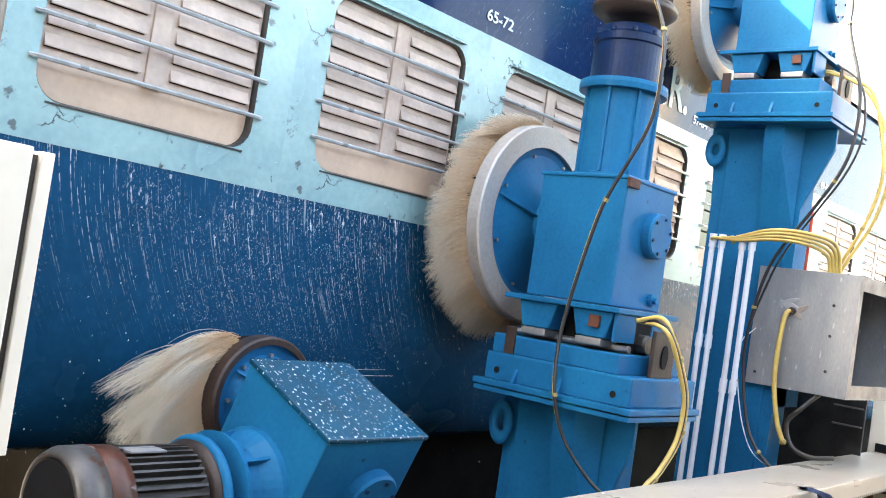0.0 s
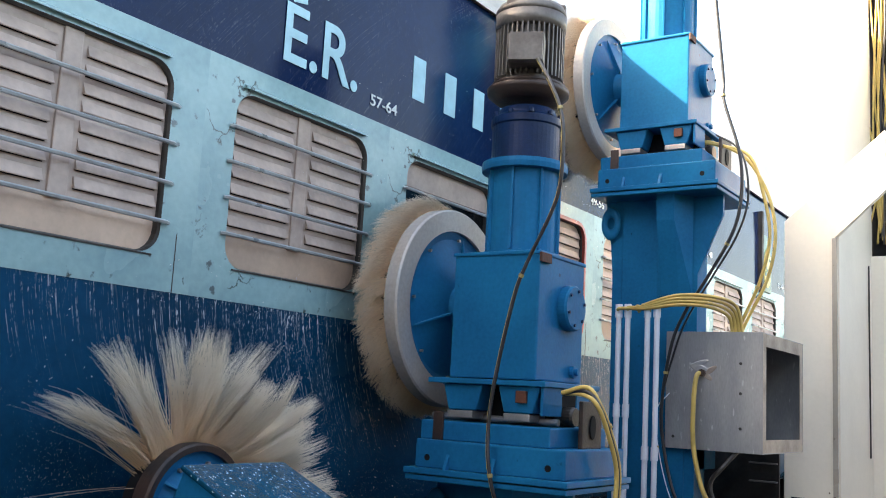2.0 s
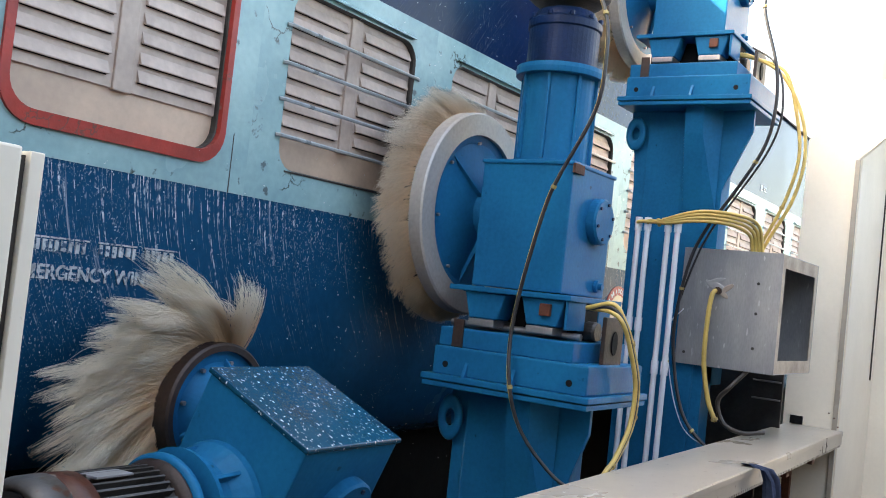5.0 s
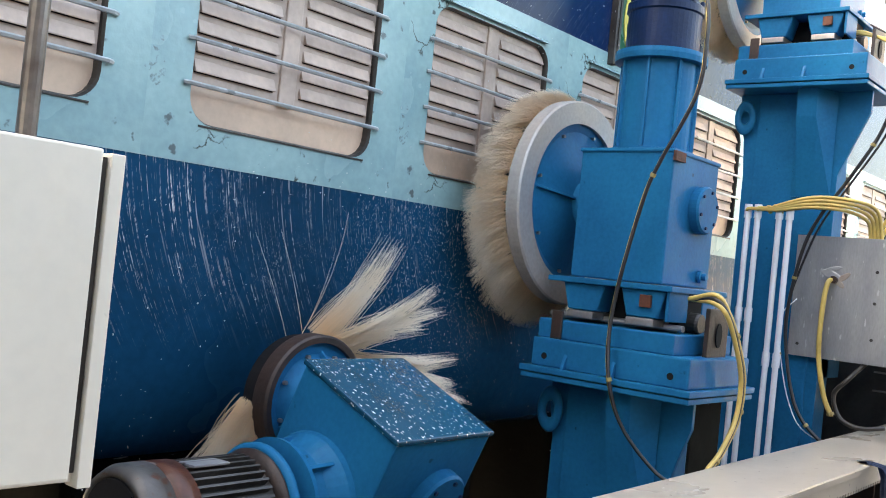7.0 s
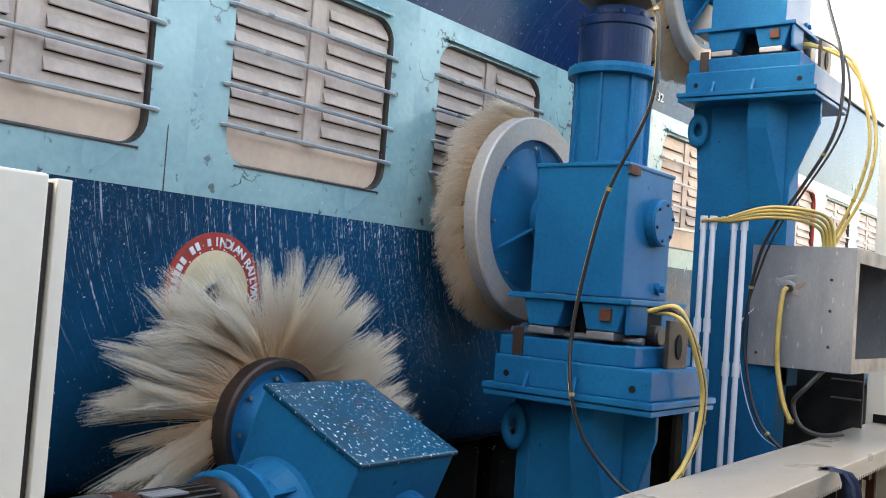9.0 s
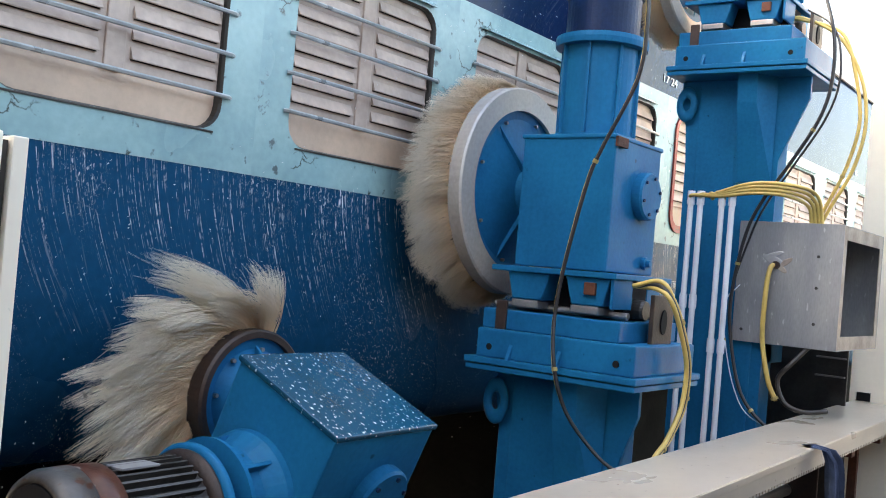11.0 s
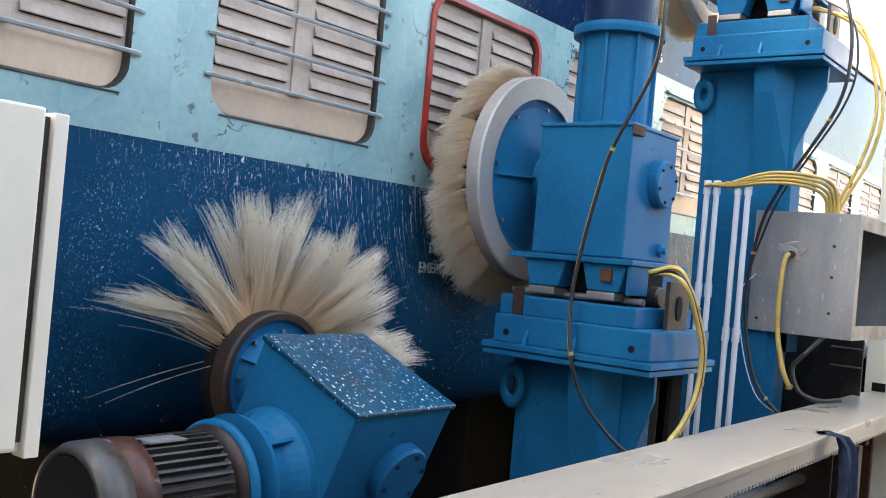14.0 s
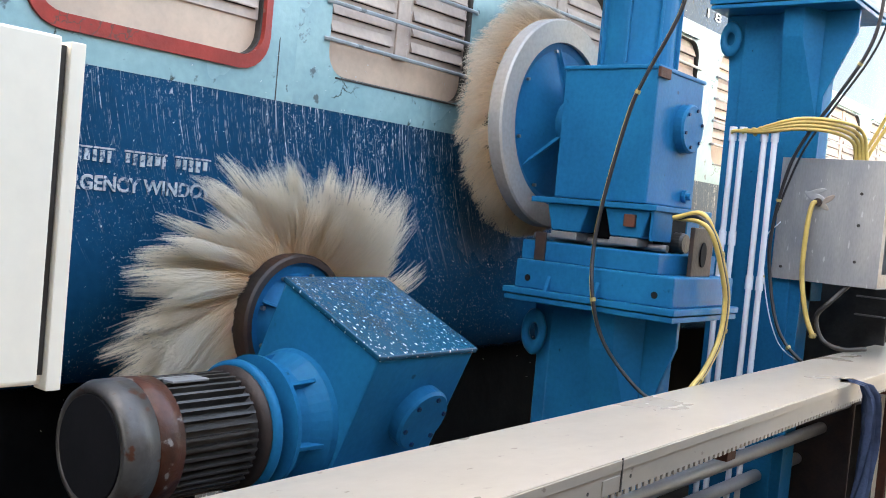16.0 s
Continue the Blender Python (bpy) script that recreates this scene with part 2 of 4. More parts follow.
for m, r0, r1 in ((HAIRWHITE, 0.19, 0.33), (HAIR, 0.36, 0.43)):
    # root colour is tinted tan for the shade between bristles; tips are washed pale
    n, ln = m.node_tree.nodes, m.node_tree.links
    b = n["Principled BSDF"]
    toned = b.inputs["Base Color"].links[0].from_socket
    co, cut, far_out = n.new("ShaderNodeTexCoord"), n.new("ShaderNodeVectorMath"), n.new("ShaderNodeVectorMath")
    cut.operation, far_out.operation = "MULTIPLY", "LENGTH"
    cut.inputs[1].default_value = (1, 0, 1)
    ln.new(co.outputs["Object"], cut.inputs[0])
    ln.new(cut.outputs[0], far_out.inputs[0])
    r, x = n.new("ShaderNodeMapRange"), n.new("ShaderNodeMix")
    r.inputs[1].default_value, r.inputs[2].default_value = r0, r1
    x.data_type, x.blend_type = "RGBA", "MULTIPLY"
    ln.new(far_out.outputs["Value"], r.inputs[0])
    r.inputs[3].default_value, r.inputs[4].default_value = 1.0, 0.0
    ln.new(r.outputs[0], x.inputs[0])
    ln.new(toned, x.inputs[6])
    x.inputs[7].default_value = (1.0, 0.86, 0.69, 1)
    ln.new(x.outputs[2], b.inputs["Base Color"])
    # nylon lets some light through
    thin, blend = n.new("ShaderNodeBsdfTranslucent"), n.new("ShaderNodeMixShader")
    ln.new(x.outputs[2], thin.inputs[0])
    blend.inputs[0].default_value = 0.62
    ln.new(b.outputs[0], blend.inputs[1])
    ln.new(thin.outputs[0], blend.inputs[2])
    ln.new(blend.outputs[0], n["Material Output"].inputs[0])
GLASS = bpy.data.materials.new("dirty_window_glass")
GLASS.use_nodes = True
GLASS.node_tree.nodes["Principled BSDF"].inputs["Base Color"].default_value = (0.008, 0.009, 0.010, 1)
GLASS.node_tree.nodes["Principled BSDF"].inputs["Roughness"].default_value = 0.06
GLASS.node_tree.nodes["Principled BSDF"].inputs["Specular IOR Level"].default_value = 0.3


def cracked(m, colour, scale, width, cover):
    """Dark hair cracks and lifted flakes in old paint, in patches."""
    n, ln = m.node_tree.nodes, m.node_tree.links
    b = n["Principled BSDF"]
    sound = b.inputs["Base Color"].links[0].from_socket
    co, warp, cells, where = n.new("ShaderNodeTexCoord"), n.new("ShaderNodeTexNoise"), n.new("ShaderNodeTexVoronoi"), n.new("ShaderNodeTexNoise")
    warp.inputs["Scale"].default_value, warp.inputs["Detail"].default_value = 14, 4
    add = n.new("ShaderNodeMixRGB")
    add.blend_type, add.inputs[0].default_value = "ADD", 0.16
    ln.new(co.outputs["Object"], warp.inputs["Vector"])
    ln.new(co.outputs["Object"], add.inputs[1])
    ln.new(warp.outputs["Color"], add.inputs[2])
    cells.feature, cells.inputs["Scale"].default_value = "DISTANCE_TO_EDGE", scale
    ln.new(add.outputs[0], cells.inputs["Vector"])
    where.inputs["Scale"].default_value, where.inputs["Detail"].default_value = 4.2, 5
    ln.new(co.outputs["Object"], where.inputs["Vector"])
    thin, patch, both, x = n.new("ShaderNodeMapRange"), n.new("ShaderNodeMapRange"), n.new("ShaderNodeMath"), n.new("ShaderNodeMix")
    thin.inputs[1].default_value, thin.inputs[2].default_value = width, 0.0
    patch.inputs[1].default_value, patch.inputs[2].default_value = cover, cover + 0.03
    ln.new(cells.outputs["Distance"], thin.inputs[0])
    ln.new(where.outputs[0], patch.inputs[0])
    both.operation = "MULTIPLY"
    ln.new(thin.outputs[0], both.inputs[0])
    ln.new(patch.outputs[0], both.inputs[1])
    x.data_type = "RGBA"
    ln.new(both.outputs[0], x.inputs[0])
    ln.new(sound, x.inputs[6])
    x.inputs[7].default_value = (*colour, 1)
    ln.new(x.outputs[2], b.inputs["Base Color"])


cracked(CYAN, (0.045, 0.05, 0.045), 7.0, 0.035, 0.57)
cracked(RED, (0.12, 0.05, 0.04), 16.0, 0.05, 0.52)


# ---- mesh tools ----
def part(name, bm, material, parent=None, label="", smooth=False):
    """Links a bmesh, or a mesh that exists already, as one object."""
    if isinstance(bm, bmesh.types.BMesh):
        me = bpy.data.meshes.new(name)
        bm.to_mesh(me)
        bm.free()
        me.materials.append(material)
        if smooth:
            for p in me.polygons:
                p.use_smooth = True
    else:
        me = bm
    ob = new(name, me)
    ob.parent = parent
    if label:
        tagged(ob, label)
    return ob


def place(m, *bms):
    for b in bms:
        b.transform(m)
    return bms[0]


def box(x0, x1, y0, y1, z0, z1, bevel=0.004, bm=None):
    bm = bm or bmesh.new()
    made = bmesh.ops.create_cube(bm, size=1, matrix=Matrix.Translation(((x0 + x1) / 2, (y0 + y1) / 2, (z0 + z1) / 2)) @ Matrix.Diagonal((x1 - x0, y1 - y0, z1 - z0, 1)))
    if bevel:
        edges = list({e for v in made["verts"] for e in v.link_edges})
        bmesh.ops.bevel(bm, geom=edges, offset=min(bevel, 0.45 * min(x1 - x0, y1 - y0, z1 - z0)), segments=2, affect="EDGES", profile=0.6)
    return bm


def lathe(profile, steps=40, axis="z", at=(0, 0, 0), bm=None, closed=False):
    """Turns (radius, height) pairs round an axis."""
    bm = bm or bmesh.new()
    rings = []
    for r, h in profile:
        ring = []
        for i in range(steps):
            a = 2 * math.pi * i / steps
            c, s = r * math.cos(a), r * math.sin(a)
            p = {"z": (c, s, h), "y": (c, h, -s), "x": (h, c, s)}[axis]
            ring.append(bm.verts.new(Vector(p) + Vector(at)))
        rings.append(ring)
    pairs = list(zip(rings[:-1], rings[1:])) + ([(rings[-1], rings[0])] if closed else [])
    for a, b in pairs:
        for i in range(steps):
            bm.faces.new((a[i], a[(i + 1) % steps], b[(i + 1) % steps], b[i]))
    if not closed:
        for ring in (rings[0], rings[-1]):
            if profile[rings.index(ring)][0] > 1e-4:
                bm.faces.new(ring)
    bmesh.ops.recalc_face_normals(bm, faces=bm.faces)
    return bm


def prism(points, depth0, depth1, axis="x", bevel=0.003, bm=None):
    """A flat outline pushed along an axis: x takes (y, z), y takes (x, z), z takes (x, y)."""
    bm = bm or bmesh.new()
    put = {"x": lambda a, b, d: (d, a, b), "y": lambda a, b, d: (a, d, b), "z": lambda a, b, d: (a, b, d)}[axis]
    lo = [bm.verts.new(put(a, b, depth0)) for a, b in points]
    hi = [bm.verts.new(put(a, b, depth1)) for a, b in points]
    faces = [bm.faces.new(lo), bm.faces.new(hi)]
    for i in range(len(points)):
        j = (i + 1) % len(points)
        faces.append(bm.faces.new((lo[i], lo[j], hi[j], hi[i])))
    bmesh.ops.recalc_face_normals(bm, faces=faces)
    if bevel:
        bmesh.ops.bevel(bm, geom=list({e for f in faces for e in f.edges}), offset=bevel, segments=1, affect="EDGES")
    return bm


def spline(points, n=8):
    pts = [Vector(p) for p in points]
    pts = [pts[0] * 2 - pts[1], *pts, pts[-1] * 2 - pts[-2]]
    out = []
    for i in range(1, len(pts) - 2):
        a, b, c, d = pts[i - 1:i + 3]
        for k in range(n):
            t = k / n
            out.append(0.5 * (2 * b + (c - a) * t + (2 * a - 5 * b + 4 * c - d) * t * t + (3 * b - a - 3 * c + d) * t ** 3))
    return out + [pts[-2]]


def tube(points, radius, steps=8, n=8, bm=None, straight=False):
    bm = bm or bmesh.new()
    pts = [Vector(p) for p in points] if straight else spline(points, n)
    rings, side = [], None
    for i, p in enumerate(pts):
        d = (pts[min(i + 1, len(pts) - 1)] - pts[max(i - 1, 0)]).normalized()
        side = (side - d * side.dot(d)).normalized() if side else d.orthogonal().normalized()
        up = d.cross(side)
        rings.append([bm.verts.new(p + radius * (math.cos(a) * side + math.sin(a) * up)) for a in (2 * math.pi * k / steps for k in range(steps))])
    for a, b in zip(rings[:-1], rings[1:]):
        for i in range(steps):
            bm.faces.new((a[i], a[(i + 1) % steps], b[(i + 1) % steps], b[i]))
    bm.faces.new(rings[0])
    bm.faces.new(rings[-1])
    bmesh.ops.recalc_face_normals(bm, faces=bm.faces)
    return bm


def bolt_heads(places, r, h, axis="y"):
    bm = bmesh.new()
    for p in places:
        lathe([(r, 0), (r, h * 0.8), (r * 0.8, h)], 6, axis, p, bm)
    return bm


def writing(text, size, material, parent, x, z, y, name="lettering", width=None, bold=0.012):
    """Letters in the built-in font, lying on a side that faces -y."""
    cu = bpy.data.curves.new(name, "FONT")
    cu.body, cu.size, cu.extrude, cu.offset = text, size, 0.0008, size * bold
    tmp = new(name, cu)
    me = bpy.data.meshes.new_from_object(tmp)
    bpy.data.objects.remove(tmp)
    xs = [v.co.x for v in me.vertices]
    k = width / (max(xs) - min(xs)) if width else 1.0
    me.transform(Matrix.Translation((x, y, z)) @ Matrix.Rotation(radians(90), 4, "X") @ Matrix.Diagonal((k, 1, 1, 1)))
    me.materials.clear()
    me.materials.append(material)
    ob = new(name, me)
    ob.parent = parent
    return ob


# ---- ground and track ----
g = bmesh.new()
N = 24
grid = [[g.verts.new((-600 + 1200 * i / N, -600 + 1200 * j / N, 0)) for j in range(N + 1)] for i in range(N + 1)]
for i in range(N):
    for j in range(N):
        g.faces.new((grid[i][j], grid[i + 1][j], grid[i + 1][j + 1], grid[i][j + 1]))
tagged(part("ground", g, GROUND), "dusty pale concrete apron under the washing plant", "ground", kind="structure")
# slab added to darken low reflections and hold down bounced light
tagged(part("pavement", box(-12, 14.0, -1.5, 5.6, 0.0, 0.004, 0), SHADESLAB), "wet concrete slab beside the track, blackened to cut bounced light", "pavement", kind="structure")
for y in (3.06, 4.74):
    r = prism([(y - 0.07, 0.004), (y + 0.07, 0.004), (y + 0.03, 0.03), (y + 0.012, 0.04), (y + 0.012, 0.12), (y + 0.036, 0.13), (y + 0.036, 0.16), (y - 0.036, 0.16), (y - 0.036, 0.13), (y - 0.012, 0.12), (y - 0.012, 0.04), (y - 0.03, 0.03)], -30, 60, "x", 0.0)
    tagged(part("rail", r, RUST), "rusty steel running rail on the track", "rail", "track rails", "structure")

# added out of view to keep sky light off faces towards -x
tagged(part("wall_west", box(-3.2, -3.0, -7.0, 1.5, 0, 5.5, 0), GROUND), "plain unseen wall added to darken the machines' left faces", "wall", kind="structure")

# added out of view: blocks low sky and darkens what the coach reflects
tagged(part("wall_south", box(-3.0, 9.0, -1.7, -1.5, 0, 3.1, 0), SKYBLOCK), "dark unseen wall added across from the track to block low sky", "wall", kind="structure")

# ---- the coach ----
SIDE = 2.16
PITCH, FIRST = 0.938, 3.39
BELT0, BELT1, CANT = EYE + 0.206, EYE + 0.98, EYE + 1.72
W2, H0, H1, CORNER = 0.335, EYE + 0.315, EYE + 0.885, 0.075


def rounded(w, z0, z1, r, n=6):
    """A rounded outline as (x, z), anticlockwise from the right side's foot."""
    out = []
    for cx, cz, a0 in ((w - r, z0 + r, -90), (w - r, z1 - r, 0), (-w + r, z1 - r, 90), (-w + r, z0 + r, 180)):
        for i in range(n + 1):
            a = radians(a0 + 90 * i / n)
            out.append((cx + r * math.cos(a), cz + r * math.sin(a)))
    return out


def window_bay_mesh():
    """One bay of the belt: a sheet with a rounded opening and its reveal."""
    bm = bmesh.new()
    hole = rounded(W2, H0, H1, CORNER)
    n = len(hole) // 4
    px = PITCH / 2
    outer = []
    for q, (c0, c1) in enumerate((((0, BELT0), (px, (BELT0 + BELT1) / 2)), ((px, (BELT0 + BELT1) / 2), (0, BELT1)), ((0, BELT1), (-px, (BELT0 + BELT1) / 2)), ((-px, (BELT0 + BELT1) / 2), (0, BELT0)))):
        corner = ((px, BELT0), (px, BELT1), (-px, BELT1), (-px, BELT0))[q]
        for i in range(n):
            t = i / (n - 1)
            outer.append(tuple(np.array(c0) * (1 - 2 * t) + np.array(corner) * 2 * t) if t <= 0.5 else tuple(np.array(corner) * (2 - 2 * t) + np.array(c1) * (2 * t - 1)))
    lip = [(x * 1.014, H0 + (z - H0) * 1.016 - 0.0045) for x, z in hole]
    loops = [[bm.verts.new((x, y, z)) for x, z in pts] for pts, y in ((outer, SIDE), (lip, SIDE - 0.001), (hole, SIDE + 0.008), (hole, SIDE + 0.06))]
    for a, b in zip(loops[:-1], loops[1:]):
        m = len(a)
        for i in range(m):
            quad = [a[i], a[(i + 1) % m], b[(i + 1) % m], b[i]]
            bm.faces.new(quad)
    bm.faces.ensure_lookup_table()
    # the reveal's faces take the darker jamb colour
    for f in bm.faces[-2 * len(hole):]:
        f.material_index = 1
    bmesh.ops.remove_doubles(bm, verts=bm.verts, dist=0.0004)
    bmesh.ops.recalc_face_normals(bm, faces=bm.faces)
    return bm


SLATS = 8


def shutter_leaf_mesh(x0, x1):
    """The plain backing sheet of one shutter leaf, standing proud of the bottom panel."""
    return box(x0, x1, SIDE + 0.022, SIDE + 0.030, H0 + 0.105, H1 + 0.01, 0.002)


def slat_mesh(x0, x1):
    """One louvre pressed out of the sheet, with a black strip for the shade under its lip."""
    h = (H1 - 0.02 - H0 - 0.125) / SLATS
    bm = bmesh.new()
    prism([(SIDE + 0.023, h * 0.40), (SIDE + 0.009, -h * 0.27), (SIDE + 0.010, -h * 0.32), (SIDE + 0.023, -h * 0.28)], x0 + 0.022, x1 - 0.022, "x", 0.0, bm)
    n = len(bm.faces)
    # shade below the lip, drawn as a thin black box on the sheet
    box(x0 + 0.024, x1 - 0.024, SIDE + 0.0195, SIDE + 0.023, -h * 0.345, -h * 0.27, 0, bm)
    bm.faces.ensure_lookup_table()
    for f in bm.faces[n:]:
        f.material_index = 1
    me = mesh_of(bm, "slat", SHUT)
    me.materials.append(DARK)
    return me


def mesh_of(bm, name, material):
    me = bpy.data.meshes.new(name)
    bm.to_mesh(me)
    bm.free()
    me.materials.append(material)
    return me


def strip(x0, x1, profile, step=0.5):
    """A long sheet with a bent section of (y, z), in bays."""
    bm = bmesh.new()
    n = max(1, round((x1 - x0) / step))
    rows = [[bm.verts.new((x0 + (x1 - x0) * i / n, y, z)) for y, z in profile] for i in range(n + 1)]
    for a, b in zip(rows[:-1], rows[1:]):
        for j in range(len(profile) - 1):
            bm.faces.new((a[j], a[j + 1], b[j + 1], b[j]))
    bmesh.ops.recalc_face_normals(bm, faces=bm.faces)
    return bm


coach = tagged(new("railway_coach"), "wet dark blue railway coach with a turquoise window band", "train")
COACH0, COACH1 = FIRST - 4.5 * PITCH, FIRST + 25.5 * PITCH
LOWZ = EYE - 0.62
part("lower_side", strip(COACH0, COACH1, [(SIDE + 0.20, LOWZ), (SIDE + 0.12, LOWZ + 0.03), (SIDE + 0.065, LOWZ + 0.10), (SIDE + 0.032, LOWZ + 0.19), (SIDE + 0.012, LOWZ + 0.30), (SIDE + 0.004, LOWZ + 0.42), (SIDE + 0.002, BELT0)]), LOWER, coach, "wet blue side sheet with running soap streaks", True)
part("upper_side", strip(COACH0, COACH1, [(SIDE + 0.002, BELT1), (SIDE + 0.004, BELT1 + 0.4), (SIDE + 0.012, CANT)]), UPPER, coach, "deep blue upper side sheet")
arc = [(SIDE - 0.012, CANT - 0.004), (SIDE - 0.012, CANT + 0.028), (SIDE + 0.02, CANT + 0.03)] + [(SIDE + 1.62 - 1.60 * math.cos(a), CANT + 0.03 + 0.70 * math.sin(a) ** 0.55) for a in np.linspace(0.12, math.pi - 0.12, 16)] + [(SIDE + 3.24, CANT - 0.004)]
part("roof", strip(COACH0, COACH1, [(float(a), float(b)) for a, b in arc]), ROOF, coach, "silver painted curved roof with a gutter")
part("far_side", box(COACH0, COACH1, SIDE + 3.2, SIDE + 3.24, LOWZ, CANT, 0), LOWER, coach)
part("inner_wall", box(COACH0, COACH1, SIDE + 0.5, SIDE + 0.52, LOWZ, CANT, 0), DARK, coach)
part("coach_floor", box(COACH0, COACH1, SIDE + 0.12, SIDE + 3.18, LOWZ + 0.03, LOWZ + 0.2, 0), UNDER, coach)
for k in range(-4, 26, 1):
    if k % 3 == 1:
        continue
    u = FIRST + k * PITCH
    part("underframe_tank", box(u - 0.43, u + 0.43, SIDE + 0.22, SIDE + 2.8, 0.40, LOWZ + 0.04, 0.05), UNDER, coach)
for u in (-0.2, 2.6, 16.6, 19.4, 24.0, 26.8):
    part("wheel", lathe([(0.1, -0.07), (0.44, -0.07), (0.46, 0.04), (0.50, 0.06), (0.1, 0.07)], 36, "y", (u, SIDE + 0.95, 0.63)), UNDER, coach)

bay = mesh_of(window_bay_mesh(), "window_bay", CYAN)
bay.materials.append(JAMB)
leafs = [mesh_of(shutter_leaf_mesh(-W2 - 0.01, -0.026), "shutter_leaf", SHUT), mesh_of(shutter_leaf_mesh(0.026, W2 + 0.01), "shutter_leaf", SHUT)]
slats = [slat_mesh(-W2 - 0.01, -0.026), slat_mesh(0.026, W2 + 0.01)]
mullion = mesh_of(box(-0.03, 0.03, SIDE + 0.014, SIDE + 0.035, H0 + 0.10, H1 + 0.01, 0.004), "mullion", SHUT)
bottom_panel = mesh_of(box(-W2 - 0.012, W2 + 0.012, SIDE + 0.030, SIDE + 0.040, H0 - 0.01, H1 + 0.01, 0), "bottom_panel", PEACH)
bar_bm = tube([(-W2 - 0.03, SIDE - 0.004, 0), (-W2 - 0.015, SIDE - 0.014, 0), (W2 + 0.015, SIDE - 0.014, 0), (W2 + 0.03, SIDE - 0.004, 0)], 0.0065, 6, straight=True)
bar = mesh_of(bar_bm, "window_bar", BAR)
hood = mesh_of(prism([(SIDE + 0.002, H1 + 0.035), (SIDE - 0.018, H1 + 0.022), (SIDE - 0.018, H1 + 0.016), (SIDE + 0.002, H1 + 0.02)], -W2 + 0.02, W2 - 0.02, "x", 0.0), "drip_rail", CYAN)
sill = mesh_of(box(-W2 + 0.03, W2 - 0.02, SIDE - 0.005, SIDE + 0.004, H0 - 0.010, H0 - 0.005, 0.001), "sill_strip", MOTOR)
rim_bm = bmesh.new()
hole, wide = rounded(W2 + 0.002, H0 - 0.002, H1 + 0.002, CORNER), rounded(W2 + 0.026, H0 - 0.040, H1 + 0.022, CORNER + 0.025)
rl = [[rim_bm.verts.new((x, y, z)) for x, z in pts] for pts, y in ((wide, SIDE + 0.004), (wide, SIDE - 0.010), (hole, SIDE - 0.012), (hole, SIDE + 0.03))]
for a, b in zip(rl[:-1], rl[1:]):
    for i in range(len(a)):
        rim_bm.faces.new((a[i], a[(i + 1) % len(a)], b[(i + 1) % len(a)], b[i]))
bmesh.ops.recalc_face_normals(rim_bm, faces=rim_bm.faces)
rim = mesh_of(rim_bm, "red_frame", RED)
pane = mesh_of(box(-W2 - 0.01, W2 + 0.01, SIDE + 0.052, SIDE + 0.056, H0 - 0.01, H1 + 0.01, 0), "window_pane", GLASS)
seam_bm = prism([(-0.0016, BELT0), (0.0016, BELT0), (0.001, H0 + 0.07), (-0.002, H0 + 0.06)], SIDE - 0.0015, SIDE + 0.002, "y", 0.0)
seam = mesh_of(seam_bm, "seam", MOTOR)
EMERGENCY, OPEN = (3, 12, 21), (2,)
rnd = random.Random(4)
for k in range(-4, 26):
    u = FIRST + k * PITCH
    w = part("window", bay, None, coach)
    w.location.x = u
    if k in EMERGENCY:
        part("red_frame", rim, None, w, "thick red painted emergency window frame")
    if k in OPEN:
        part("window_pane", pane, None, w, "dark open window with grimy glass")
        part("raised_shutter", box(-W2 - 0.01, W2 + 0.01, SIDE + 0.03, SIDE + 0.046, H1 - 0.10, H1 + 0.01, 0.004), SHUT, w)
        part("bottom_panel", box(-W2 - 0.01, W2 + 0.01, SIDE + 0.036, SIDE + 0.050, H0 - 0.01, H0 + 0.10, 0.004), SHUT, w)
    else:
        for lf in leafs:
            part("shutter", lf, None, w)
        part("mullion", mullion, None, w)
        part("bottom_panel", bottom_panel, None, w)
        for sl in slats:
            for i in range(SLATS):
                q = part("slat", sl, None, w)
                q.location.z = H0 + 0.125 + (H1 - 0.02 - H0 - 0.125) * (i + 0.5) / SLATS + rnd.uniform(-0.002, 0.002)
    if k not in EMERGENCY:
        for i in range(4):
            b = part("window_bar", bar, None, w)
            b.location = (0, 0, EYE + 0.413 + 0.116 * i + rnd.uniform(-0.003, 0.003))
            b.rotation_euler = (0, radians(rnd.uniform(-0.5, 0.5)), 0)
        part("drip_rail", hood, None, w)
        part("sill_strip", sill, None, w)
    if k % 3 == 0:
        s = part("seam", seam, None, w)
        s.location = (PITCH * 0.43, 0, 0)

